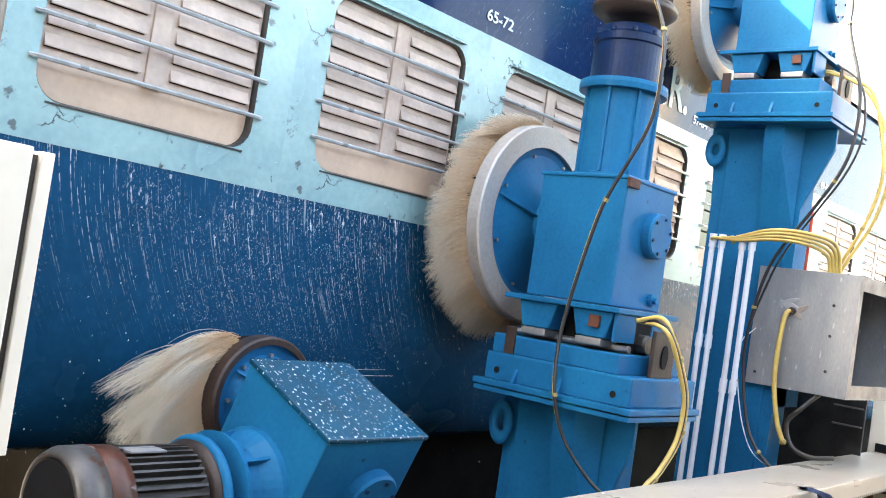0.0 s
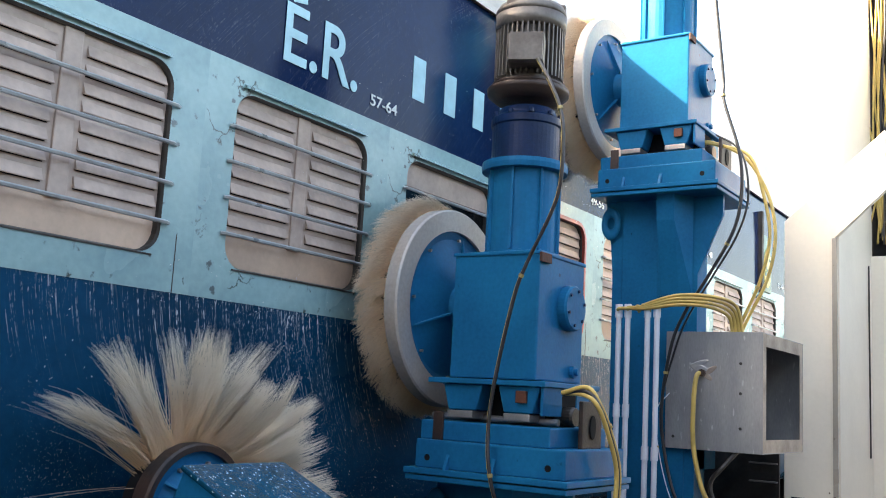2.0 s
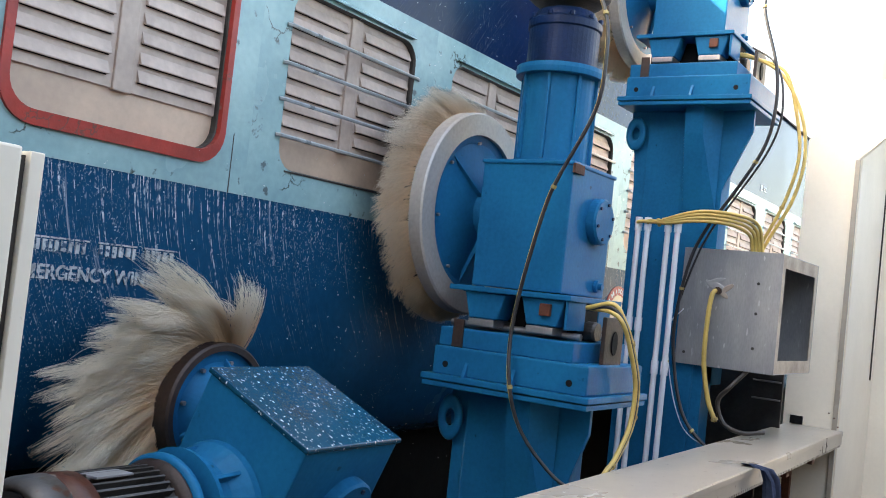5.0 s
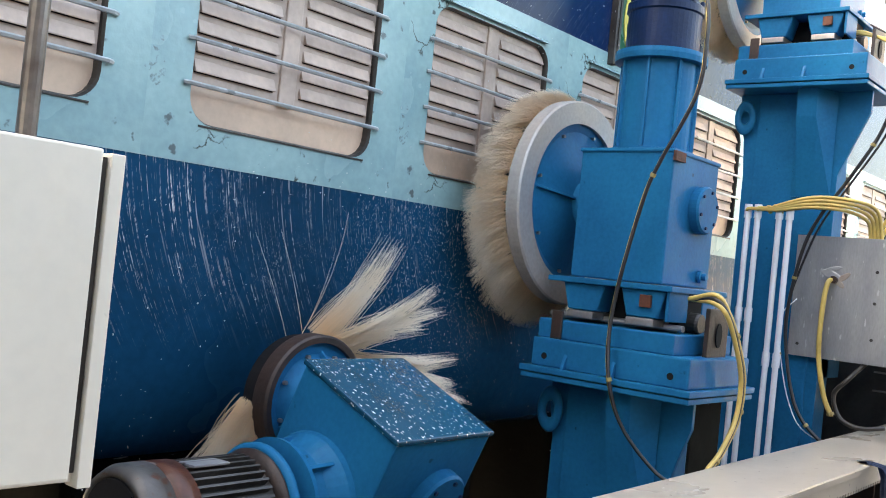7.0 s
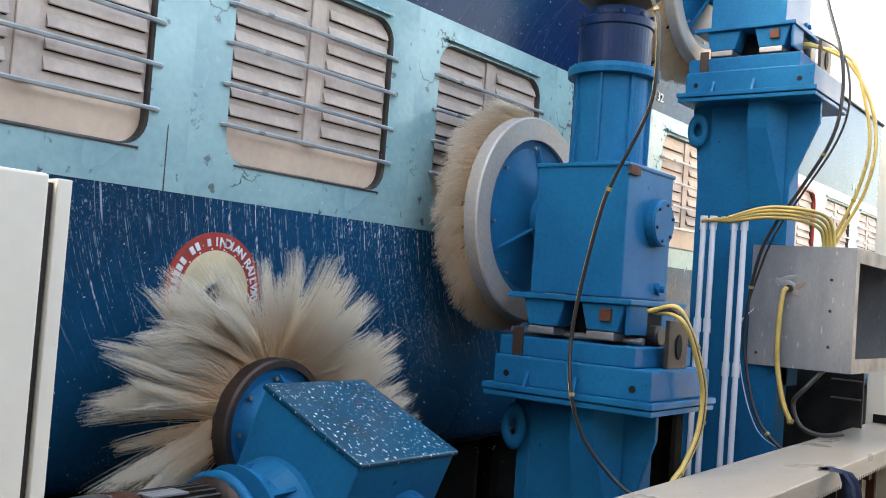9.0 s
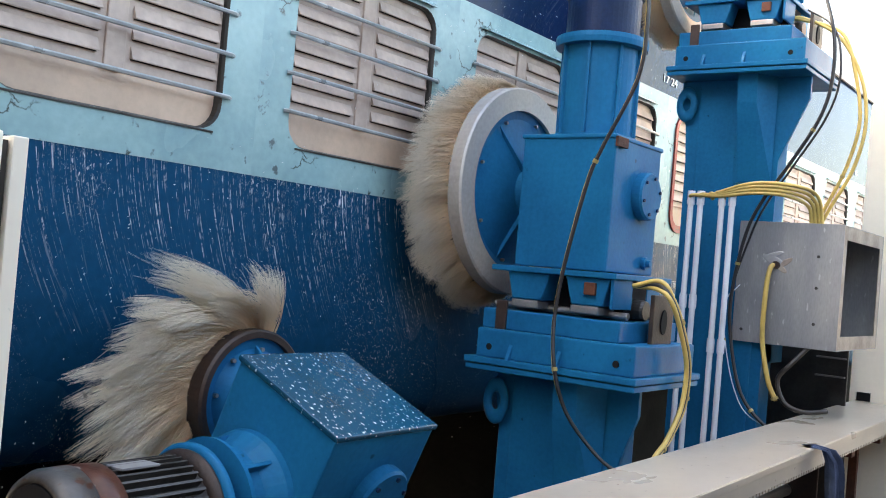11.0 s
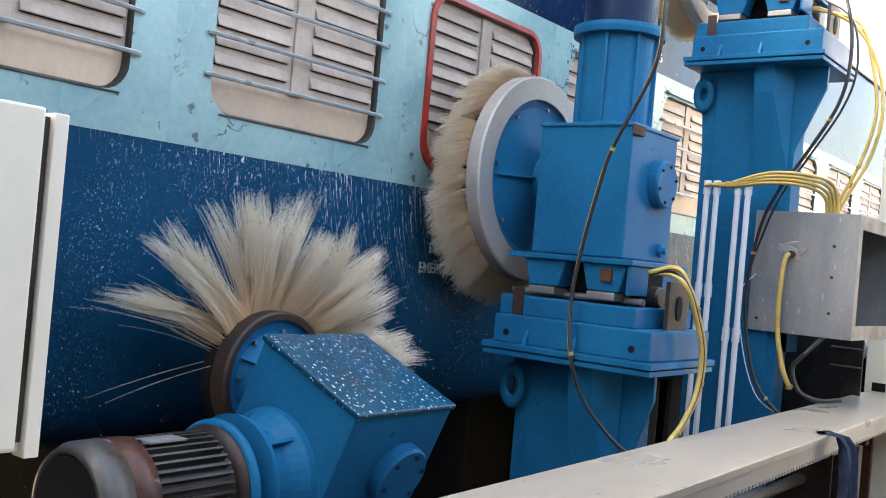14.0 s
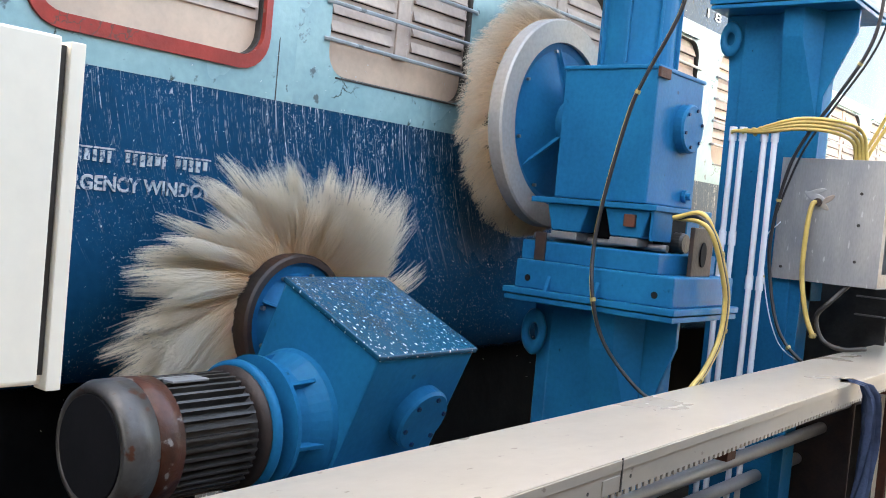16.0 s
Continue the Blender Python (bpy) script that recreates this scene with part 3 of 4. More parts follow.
# lettering on the coach
for i, text in enumerate(("65-72", "57-64", "49-56", "41 48", "33 40", "25 32", "17 24", "9 16", "1 8")):
    writing(text, 0.062, WHITE, coach, (2.87, 4.66, 6.62, 8.47, 10.36, 12.23, 14.08, 15.95, 17.82)[i], EYE + 1.035, SIDE - 0.001, "seat_number", 0.17)
writing("E.R.", 0.30, PALE, coach, 4.16, EYE + 1.06, SIDE - 0.001, "railway_mark", 0.40)
ink = bmesh.new()
for stroke in (((4.15, 1.655), (4.46, 1.655)), ((4.38, 1.655), (4.38, 1.36)), ((4.19, 1.65), (4.19, 1.53), (4.225, 1.505), (4.27, 1.52)), ((4.27, 1.65), (4.27, 1.36)),
               ((4.38, 1.50), (4.33, 1.49), (4.325, 1.56), (4.36, 1.58), (4.38, 1.55)), ((4.25, 1.36), (4.20, 1.33), (4.22, 1.29), (4.27, 1.30)), ((4.40, 1.66), (4.44, 1.70), (4.46, 1.69))):
    for a, b in zip(stroke[:-1], stroke[1:]):
        d = (Vector(b) - Vector(a)).normalized() * 0.0105
        nrm = Vector((-d.y, d.x))
        a2, b2 = Vector(a) - d, Vector(b) + d
        prism([(a2 + nrm)[:], (b2 + nrm)[:], (b2 - nrm)[:], (a2 - nrm)[:]], SIDE + 0.003 - 0.0001 * len(ink.verts) / 8, SIDE + 0.008, "y", 0.0, ink)
ink.transform(Matrix.Translation((0, 0, EYE)))
part("painted_script", ink, PALE, coach)
for i in range(5):
    x = 4.93 + i * 0.232
    part("number_bar", box(x, x + 0.085, SIDE + 0.0005, SIDE + 0.008, EYE + 1.14, EYE + 1.32, 0.0), PALE, coach)
for u in (14.345, 5.945):
    writing("EMERGENCY WINDOW", 0.05, FADED, coach, u, EYE - 0.09, SIDE + 0.001, "window_notice", 0.53, 0.03)
    rr = random.Random(3)
    b = bmesh.new()
    for x0, x1 in ((0.05, 0.21), (0.235, 0.36), (0.385, 0.50)):
        box(u + x0, u + x1, SIDE + 0.0004, SIDE + 0.004, EYE + 0.010, EYE + 0.0145, 0, b)
        x = u + x0 + 0.004
        while x < u + x1 - 0.012:
            wd = rr.uniform(0.009, 0.015)
            box(x, x + wd, SIDE - 0.0002, SIDE + 0.004, EYE - rr.uniform(0.016, 0.024), EYE + 0.007, 0, b)
            x += wd + rr.uniform(0.006, 0.010)
    part("script_bars", b, FADED, coach)
badge = part("round_badge", lathe([(0.001, -0.003), (0.168, -0.003), (0.168, 0.004)], 48, "y", (9.620, SIDE, EYE - 0.055)), RED, coach, "red rimmed round badge of the railway")
part("badge_face", lathe([(0.001, -0.005), (0.118, -0.005), (0.118, 0.0)], 48, "y", (9.620, SIDE, EYE - 0.055)), BADGE, badge)
BX, BZ = 9.620, EYE - 0.055
part("badge_boiler", lathe([(0.001, -0.0066), (0.033, -0.0066), (0.036, -0.0055), (0.036, -0.004)], 32, "y", (BX, SIDE, BZ - 0.012)), MOTOR, badge)
part("badge_ring", lathe([(0.036, -0.0075), (0.044, -0.0075), (0.044, -0.004), (0.036, -0.004)], 32, "y", (BX, SIDE, BZ - 0.012), None, True), SHEET, badge)
part("badge_ring", lathe([(0.014, -0.0075), (0.020, -0.0075), (0.020, -0.004), (0.014, -0.004)], 24, "y", (BX, SIDE, BZ - 0.012), None, True), SHEET, badge)
part("badge_frame", box(BX - 0.038, BX + 0.038, SIDE - 0.0065, SIDE - 0.003, BZ - 0.083, BZ - 0.05, 0), MOTOR, badge)
part("badge_smoke", prism([(BX - 0.036, BZ - 0.02), (BX - 0.04, BZ - 0.05), (BX - 0.06, BZ - 0.105), (BX - 0.10, BZ - 0.125), (BX - 0.062, BZ - 0.06)], SIDE - 0.0062, SIDE - 0.003, "y", 0.0), MOTOR, badge)
for i in range(5):
    for j in range(3):
        if abs(i - 2) <= 2.4 - 0.6 * j:
            part("badge_check", box(BX - 0.040 + 0.016 * i + 0.001, BX - 0.040 + 0.016 * i + 0.014, SIDE - 0.0068, SIDE - 0.003, BZ - 0.098 - 0.011 * j, BZ - 0.089 - 0.011 * j, 0), WHITE if (i + j) % 2 else MOTOR, badge)


def round_the_rim(ob, angle, radius):
    a = radians(angle)
    ob.matrix_local = Matrix.Translation((BX + radius * math.cos(a), SIDE - 0.0042, BZ + radius * math.sin(a))) @ Matrix.Rotation(math.pi / 2 - a, 4, "Y")


for k, letter in enumerate("INDIAN RAILWAYS"):
    if letter != " ":
        round_the_rim(writing(letter, 0.036, WHITE, badge, -0.009 if letter != "I" else -0.004, -0.012, 0, "badge_letter", None, 0.02), 93 - 7.6 * k, 0.142)
rr = random.Random(8)
for k in range(10):
    if k not in (5, 8):
        round_the_rim(part("badge_bar", box(-rr.uniform(0.005, 0.008), 0.007, -0.0008, 0.002, -0.011, rr.uniform(0.009, 0.012), 0), WHITE, badge), 178 - 8.2 * k, 0.142)
for k in range(18):
    round_the_rim(part("badge_star", lathe([(0.001, -0.0004), (0.003, 0), (0.003, 0.002)], 5, "y"), WHITE, badge), 100 - 20 * k, 0.1225)
sign = part("coach_sign", box(9.84, 10.10, SIDE - 0.018, SIDE + 0.02, EYE + 0.95, EYE + 1.42, 0.006), GREEN, coach, "green enamel coach sign with a yellow oval")
oval = lathe([(0.001, -0.022), (0.105, -0.022), (0.105, -0.016)], 40, "y", (0, 0, 0))
oval.transform(Matrix.Translation((9.97, SIDE, EYE + 1.15)) @ Matrix.Diagonal((1, 1, 1.55, 1)))
part("sign_oval", oval, YELLOW, sign)
writing("S-3", 0.22, GREEN, sign, 9.885, EYE + 1.08, SIDE - 0.0235, "sign_text", 0.17)
for x in (9.80, 9.825):
    part("sign_rail", box(x - 0.008, x + 0.008, SIDE - 0.03, SIDE + 0.01, EYE + 0.93, EYE + 1.60, 0.003), MOTOR, sign)


# ---- brushing machines ----
def hairs(tufts, per, rng, r_root, r_tip, y_root, y_tip, sectors, lag, seg=5, thick=0.0014, width=2.2, jag=0.2, paint=None, wild=0.0, gather=0.6):
    """Bent bristles round the y axis as one mesh. sectors: (from, to, density, length) in degrees, anticlockwise from +x towards +z."""
    verts, faces = [], []
    total = sum((sec[1] - sec[0]) * sec[2] for sec in sectors)
    for a0, a1, dens, long in sectors:
        n_loc = max(1, int(tufts * (a1 - a0) * dens / total))
        for tuft in range(n_loc):
            ta = a0 + (a1 - a0) * (tuft + rng.uniform(0.1, 0.9)) / n_loc
            tl = long * (1 - jag * rng.random())
            tlag = lag * rng.uniform(0.5, 1.5) + rng.gauss(0, wild)
            ty = rng.random()
            for _ in range(per):
                off = rng.gauss(0, width)
                a = radians(ta + off)
                length = tl * (1 - jag * 0.9 * rng.random() ** 2)
                yr = y_root[0] + (y_root[1] - y_root[0]) * min(1, max(0, ty + rng.gauss(0, 0.2)))
                yt = y_tip[0] + (y_tip[1] - y_tip[0]) * min(1, max(0, ty + rng.gauss(0, 0.12)))
                bend = radians(tlag + rng.gauss(0, 3.0) - off * gather)
                base = len(verts)
                for i in range(seg + 1):
                    t = i / seg
                    r = r_root + (r_tip - r_root) * length * t
                    aa = a + bend * t ** 1.6
                    y = yr + (yt - yr) * min(length, 1.0) * t
                    wd = thick * (1.0 - 0.8 * t ** 3)
                    rad, tan = Vector((math.cos(aa), 0, math.sin(aa))), Vector((-math.sin(aa), 0, math.cos(aa)))
                    c = rad * r + Vector((0, y, 0))
                    for q in (tan * wd, (rad + Vector((0, 1, 0))) * wd * 0.6 - tan * wd * 0.5, (rad + Vector((0, 1, 0))) * -wd * 0.6 - tan * wd * 0.5):
                        verts.append((c + q)[:])
                for i in range(seg):
                    o = base + 3 * i
                    for j in range(3):
                        k2 = (j + 1) % 3
                        faces.append((o + j, o + k2, o + 3 + k2, o + 3 + j))
    me = bpy.data.meshes.new("bristles")
    me.from_pydata(verts, [], faces)
    me.materials.append(paint)
    for p in me.polygons:
        p.use_smooth = True
    return me


def loose_tufts(rng, middle, wide, tufts, per, root, length, curl, thick, paint):
    """One sector of long loose bristles round the y axis: pointed wisps that curl as they leave the ring."""
    verts, faces, seg = [], [], 6
    for k in range(tufts):
        a0 = radians(middle + wide * ((k + rng.uniform(0.1, 0.9)) / tufts - 0.5))
        own = length * rng.uniform(0.58, 1.0)
        lean, bow, side = radians(rng.gauss(0, 10)), radians(curl + rng.gauss(0, 18)), rng.gauss(0.02, 0.17)
        y0, fat = rng.uniform(0.03, 0.085), rng.uniform(0.8, 1.25)
        for _ in range(per):
            u, v = rng.gauss(0, 1), rng.gauss(0, 1)
            stray = 2.4 if rng.random() < 0.07 else 1.0
            long = own * (1 - 0.42 * rng.random() ** 1.6)
            a = a0 + u * 0.045 * fat
            deep = root + rng.uniform(-0.003, 0.02)
            p = Vector((deep * math.cos(a), max(0.045, y0 + v * 0.016), deep * math.sin(a)))
            base = len(verts)
            for i in range(seg + 1):
                t = i / seg
                ang = a0 + u * 0.045 * fat * (1 - t) + lean + bow * (t - 0.45) - u * stray * 0.055 * t
                out = Vector((math.cos(ang), side + 0.03 * v * stray, math.sin(ang)))
                tan = Vector((-math.sin(ang), 0, math.cos(ang)))
                wd = thick * (1.0 - 0.75 * t ** 3)
                for q in (tan * wd, Vector((0, wd * 0.8, 0)) - tan * wd * 0.5, Vector((0, -wd * 0.8, 0)) - tan * wd * 0.5):
                    verts.append((p + q)[:])
                p = p + out * (long / seg)
            for i in range(seg):
                o = base + 3 * i
                for j in range(3):
                    k2 = (j + 1) % 3
                    faces.append((o + j, o + k2, o + 3 + k2, o + 3 + j))
    me = bpy.data.meshes.new("bristles")
    me.from_pydata(verts, [], faces)
    me.materials.append(paint)
    for p in me.polygons:
        p.use_smooth = True
    return me


BRUSHES, BUNDLES = [], []
TURN, FAST = 1.203, 0.78  # seconds for one turn of the low brush and of the upright ones


def motor_parts(unit, axis_turn, foot, cap_material, k=1.0, boxed=True, cowl=0.285, collar=None):
    """A finned motor with flange and terminal box on the z axis, from the height foot."""
    m = axis_turn @ Matrix.Translation((0, 0, foot)) @ Matrix.Diagonal((k, k, 0.82 if collar else 0.74, 1)) @ Matrix.Translation((0, 0, -foot))
    body = [(0.085, foot), (0.108, foot + 0.01), (0.108, foot + 0.31), (0.09, foot + 0.32)]
    shape = [(0.10, foot - 0.034), (0.146, foot - 0.033), (0.149, foot - 0.030), (0.149, foot - 0.012), (0.14, foot - 0.008), (0.105, foot - 0.006)] if collar else [(0.10, foot - 0.085), (0.118, foot - 0.08), (0.15, foot - 0.045), (0.152, foot - 0.02), (0.14, foot - 0.012), (0.105, foot)]
    part("motor_flange", place(m, lathe(shape, 44)), collar or BROWN, unit, "" if collar else "brown oxidised flange", True)
    part("flange_ring", place(m, lathe([(0.105, foot - 0.012), (0.136, foot - 0.013), (0.138, foot + 0.004), (0.105, foot + 0.012)], 44)), BROWN, unit, smooth=True)
    iron = MOTOR if collar else MOTORGREY
    body_part = part("motor_body", place(m, lathe(body, 44)), iron, unit, "weathered finned electric motor")
    for i in range(40):
        f = box(0.10, 0.128, -0.003, 0.003, foot + 0.03, foot + 0.29, 0)
        f.transform(m @ Matrix.Rotation(2 * math.pi * i / 40, 4, "Z"))
        part("cooling_fin", f, iron, body_part)
    part("cowl_band", place(m, lathe([(0.118, foot + cowl), (0.131, foot + cowl + 0.005), (0.133, foot + cowl + 0.075), (0.12, foot + cowl + 0.075)], 44)), COWLRUST if collar else iron, unit, smooth=True)
    part("fan_cowl", place(m, lathe([(0.12, foot + cowl + 0.075), (0.1325, foot + cowl + 0.076), (0.132, foot + 0.385), (0.122, foot + 0.41), (0.108, foot + 0.412), (0.106, foot + 0.40)], 44)), cap_material, unit, smooth=True)
    if not collar:
        for a in (0.5, 2.6, 4.7):
            part("lifting_lug", place(m @ Matrix.Rotation(a, 4, "Z"), box(0.085, 0.13, -0.022, 0.022, foot + 0.38, foot + 0.43, 0.01)), iron, unit)
    part("fan_guard", place(m, lathe([(0.001, foot + 0.4135), (0.104, foot + 0.4135), (0.106, foot + 0.405)], 32)), DARK, unit)
    if not boxed:
        return
    tb = part("terminal_box", place(m, box(-0.185, -0.10, -0.065, 0.065, foot + 0.05, foot + 0.20, 0.01)), iron, unit)
    part("box_lid", place(m, box(-0.197, -0.184, -0.06, 0.06, foot + 0.055, foot + 0.195, 0.004)), iron, tb)


def gearbox(unit, top, cap_z=0.045):
    part("gearbox", box(-0.17, 0.17, -0.17, 0.17, -0.215, 0.214, 0.006), BLUE, unit)
    part("cover_plate", box(-0.176, 0.176, -0.176, 0.176, 0.208, 0.222, 0.005), top, unit)
    cap = part("bearing_cap", lathe([(0.001, -0.205), (0.074, -0.205), (0.080, -0.198), (0.080, -0.168)], 36, "y", (0.045, 0, cap_z)), BLUE, unit, smooth=False)
    for i in range(6):
        a = math.pi * i / 3 + 0.3
        part("bolt", bolt_heads([(0.045 + 0.062 * math.cos(a), -0.211, cap_z + 0.062 * math.sin(a))], 0.006, 0.006), NAVY, cap)
    part("drain_plug", lathe([(0.022, -0.172), (0.022, -0.185), (0.012, -0.186), (0.012, -0.2), (0.001, -0.2)], 12, "y", (0.09, 0, -0.175)), BLUE, unit)


def brush(unit, radius, tip, sectors, tufts, per, seed, lag, y_tip, phase=0.0, at=(0, 0.31, 0), lean=0.0, ring_paint=None, lip=0.78, period=FAST, hair=None, **how):
    """The turning disc: zinc ring, blue dish with ribs, and its bristles."""
    br = new("brush")
    br.parent = unit
    br.matrix_basis = Matrix.Translation(at) @ Matrix.Rotation(radians(lean), 4, "X")
    inner = radius * lip
    part("ring", lathe([(inner, -0.002), (radius - 0.006, -0.002), (radius, 0.004), (radius, 0.05), (inner, 0.05)], 72, "y", (0, 0, 0), None, True), ring_paint or GALV, br, "dull metal ring holding cream bristles")
    part("dish", lathe([(0.05, -0.11), (0.075, -0.11), (0.085, -0.03), (inner - 0.03, 0.016), (inner, 0.012), (inner, 0.03), (0.05, 0.03)], 60, "y"), BLUE, br, smooth=False)
    for i in range(3):
        a = 2 * math.pi * i / 3 + 0.4
        p = prism([(0.08, -0.045), (0.10, -0.045), (inner - 0.02, 0.006), (0.08, 0.012)], -0.004, 0.004, "z", 0.001)
        p.transform(Matrix.Rotation(-a, 4, "Y"))
        part("rib", p, BLUE, br)
    for i in range(8):
        a = math.pi * i / 4
        part("bolt", bolt_heads([((inner - 0.03) * math.cos(a), -0.002, (inner - 0.03) * math.sin(a))], 0.006, 0.012), STEEL, br)
    part("back_plate", lathe([(0.04, 0.045), (radius - 0.01, 0.045), (radius - 0.01, 0.10), (0.04, 0.10)], 48, "y"), DARK, br)
    if sectors:
        h = part("bristles", hairs(tufts, per, random.Random(seed), radius - 0.02, tip, (0.03, 0.09), y_tip, sectors, lag, paint=hair or HAIR, **how), None, br, "dense worn cream nylon bristles")
        tagged(h, kind="stuff")
    drops, dr = bmesh.new(), random.Random(seed + 50)
    for i in range(420):
        a, r = dr.uniform(0, 2 * math.pi), radius + dr.uniform(0.12, 0.55) ** 1.0
        bmesh.ops.create_icosphere(drops, subdivisions=1, radius=dr.choice((0.0006, 0.0008, 0.0010, 0.0016)), matrix=Matrix.Translation((r * math.cos(a), dr.uniform(-0.02, 0.13), r * math.sin(a))))
    tagged(part("spray_drops", drops, WHITE, br, "fine white spray thrown off the bristles"), kind="stuff")
    BRUSHES.append((br, phase, br.matrix_basis.copy(), period))
    return br


def trestle(unit, foot, wide_top):
    """Slide table and steel column under a machine, down to the ground at z = foot."""
    part("base_plate", box(-0.205, 0.215, -0.225, 0.235, -0.236, -0.218, 0.003), BLUE, unit)
    for y0 in (0.02, -0.20):
        p = prism([(y0, -0.236), (y0 + 0.16, -0.236), (y0 + 0.135, -0.325), (y0 + 0.025, -0.325)], -0.19, -0.10, "x", 0.004)
        part("foot", p, BLUE, unit)
        part("slide_shoe", box(-0.20, -0.09, y0 + 0.03, y0 + 0.13, -0.352, -0.327, 0.004), STEEL, unit)
        part("foot", box(0.08, 0.18, y0, y0 + 0.14, -0.326, -0.236, 0.004), BLUE, unit)
    part("foot_plate", box(-0.195, -0.06, -0.215, -0.205, -0.33, -0.236, 0.002), BLUE, unit)
    part("stop_block", box(-0.203, -0.19, -0.155, -0.115, -0.292, -0.252, 0.003), RUST, unit, "rusty orange tab")
    part("corner_tab", box(-0.178, -0.105, -0.182, -0.172, 0.182, 0.214, 0.002), RUST, unit)
    part("slide_rod", lathe([(0.012, -0.235), (0.012, 0.26)], 14, "y", (-0.12, 0, -0.35)), STEEL, unit)
    part("slide_rod", lathe([(0.012, -0.235), (0.012, 0.26)], 14, "y", (0.13, 0, -0.35)), STEEL, unit)
    part("cylinder", lathe([(0.03, -0.24), (0.034, -0.23), (0.034, -0.02), (0.02, 0.0)], 20, "y", (0.0, 0, -0.33)), MOTOR, unit)
    lug = box(-0.075, 0.075, -0.30, -0.285, -0.455, -0.275, 0.004)
    part("end_plate", lug, BROWN, unit, "brown drilled end plate")
    slot = lathe([(0.001, -0.304), (0.022, -0.304), (0.022, -0.298)], 16, "y", (0, 0, 0))
    part("end_hole", place(Matrix.Translation((0, 0, -0.36)) @ Matrix.Diagonal((1, 1, 1.8, 1)), slot), DARK, unit)
    part("gap_plate", box(-0.234, -0.225, 0.145, 0.185, -0.44, -0.335, 0.002), BROWN, unit)
    part("slide_housing", box(-0.085, 0.075, -0.20, 0.20, -0.36, -0.238, 0.003), DARK, unit)
    part("upper_table", box(-0.225, 0.20, -0.26, 0.24, -0.43, -0.365, 0.005), BLUE, unit)
    part("table", box(-0.25, 0.20, -0.33, 0.24, -0.525, -0.43, 0.006), BLUE, unit)
    part("table_flange", box(-0.275, 0.22, -0.35, 0.27, -0.545, -0.525, 0.003), BLUE, unit)
    part("table_flange", box(-0.27, 0.215, -0.345, 0.265, -0.566, -0.549, 0.003), BLUE, unit)
    for y in (0.10, -0.08):
        part("gusset", prism([(-0.25, -0.525), (-0.272, -0.525), (-0.25, -0.475)], y, y + 0.012, "y", 0.0), BLUE, unit)
    for y in (0.19, -0.27):
        part("hole", lathe([(0.001, -0.2515), (0.011, -0.2515), (0.011, -0.249)], 14, "x", (0, y, -0.49)), DARK, unit)
    # column of plates
    z1 = -0.566
    part("column", box(-0.13, 0.16, -0.16, 0.16, foot, z1, 0.008), BLUE, unit)
    rib = bmesh.new()
    for k, (z, deep) in enumerate(((z1, 0.095), (z1 - 0.12, 0.085), (z1 - 0.46, 0.012))):
        ring = [rib.verts.new((-0.128 - d * deep, y, z)) for d, y in ((0, -0.015), (1, -0.045), (1, -0.13), (0, -0.19))]
        if k:
            for i in range(3):
                rib.faces.new((last[i], last[i + 1], ring[i + 1], ring[i]))
        last = ring
    rib.faces.new(last)
    bmesh.ops.recalc_face_normals(rib, faces=rib.faces)
    part("column_rib", rib, BLUE, unit)
    for s, w in ((-1, wide_top), (1, wide_top * 0.55)):
        y = 0.155 * s
        part("wing_plate", prism([(y, foot), (y, z1), (y + w * s, z1), (y + w * s, z1 - 0.09), (y + w * 0.72 * s, z1 - 0.2), (y + 0.055 * s, z1 - 0.36), (y + 0.045 * s, foot)], -0.12, -0.10, "x", 0.002), BLUE, unit)
    eye = lathe([(0.034 + 0.016 * math.cos(b), 0.012 * math.sin(b)) for b in (2 * math.pi * i / 10 for i in range(10))], 28, "x", (-0.15, 0.21, z1 - 0.11), None, True)
    eye.transform(Matrix.Translation((-0.15, 0.21, z1 - 0.11)) @ Matrix.Diagonal((1, 1, 1.6, 1)) @ Matrix.Translation((0.15, -0.21, -z1 + 0.11)))
    part("lifting_eye", eye, BLUE, unit, smooth=True)
    part("foot_flange", box(-0.26, 0.26, -0.26, 0.26, foot, foot + 0.025, 0.003), BLUE, unit)


def upright_machine(x, z, label, sectors, seed, phase, height):
    unit = tagged(new("brushing_machine"), label, "machine", "train washing machines")
    unit.location = (x, 1.60, z)
    gearbox(unit, BLUE)
    part("motor_tube", lathe([(0.14, 0.222), (0.14, 0.235), (0.128, 0.237), (0.128, 0.53), (0.155, 0.532), (0.157, 0.55), (0.155, 0.565), (0.11, 0.566)], 44), BLUE, unit)
    for i in range(8):
        a = math.pi * i / 4 + 0.2
        p = prism([(0.12, 0.237), (0.139, 0.237), (0.139, 0.532), (0.12, 0.532)], -0.005, 0.005, "y", 0.001)
        p.transform(Matrix.Rotation(a, 4, "Z"))
        part("tube_rib", p, BLUE, unit)
    part("gear_head", lathe([(0.12, 0.566), (0.124, 0.57), (0.124, 0.70), (0.130, 0.705), (0.130, 0.73), (0.115, 0.742), (0.10, 0.77)], 44), NAVY, unit, "dark blue reduction gear head")
    for i in range(10):
        a = 2 * math.pi * i / 10
        part("bolt", bolt_heads([(0.122 * math.cos(a), 0.122 * math.sin(a), 0.735)], 0.009, 0.016, "z"), NAVY, unit)
    motor_parts(unit, Matrix.Rotation(radians(25), 4, "Z"), 0.86, MOTORGREY)
    trestle(unit, -z, height)
    brush(unit, 0.37, 0.435, sectors, 330, 30, seed, 6, (0.125, 0.185), phase, (0.02, 0.29, 0.047), width=1.6, jag=0.26, wild=1.2, gather=0.75)
    return unit


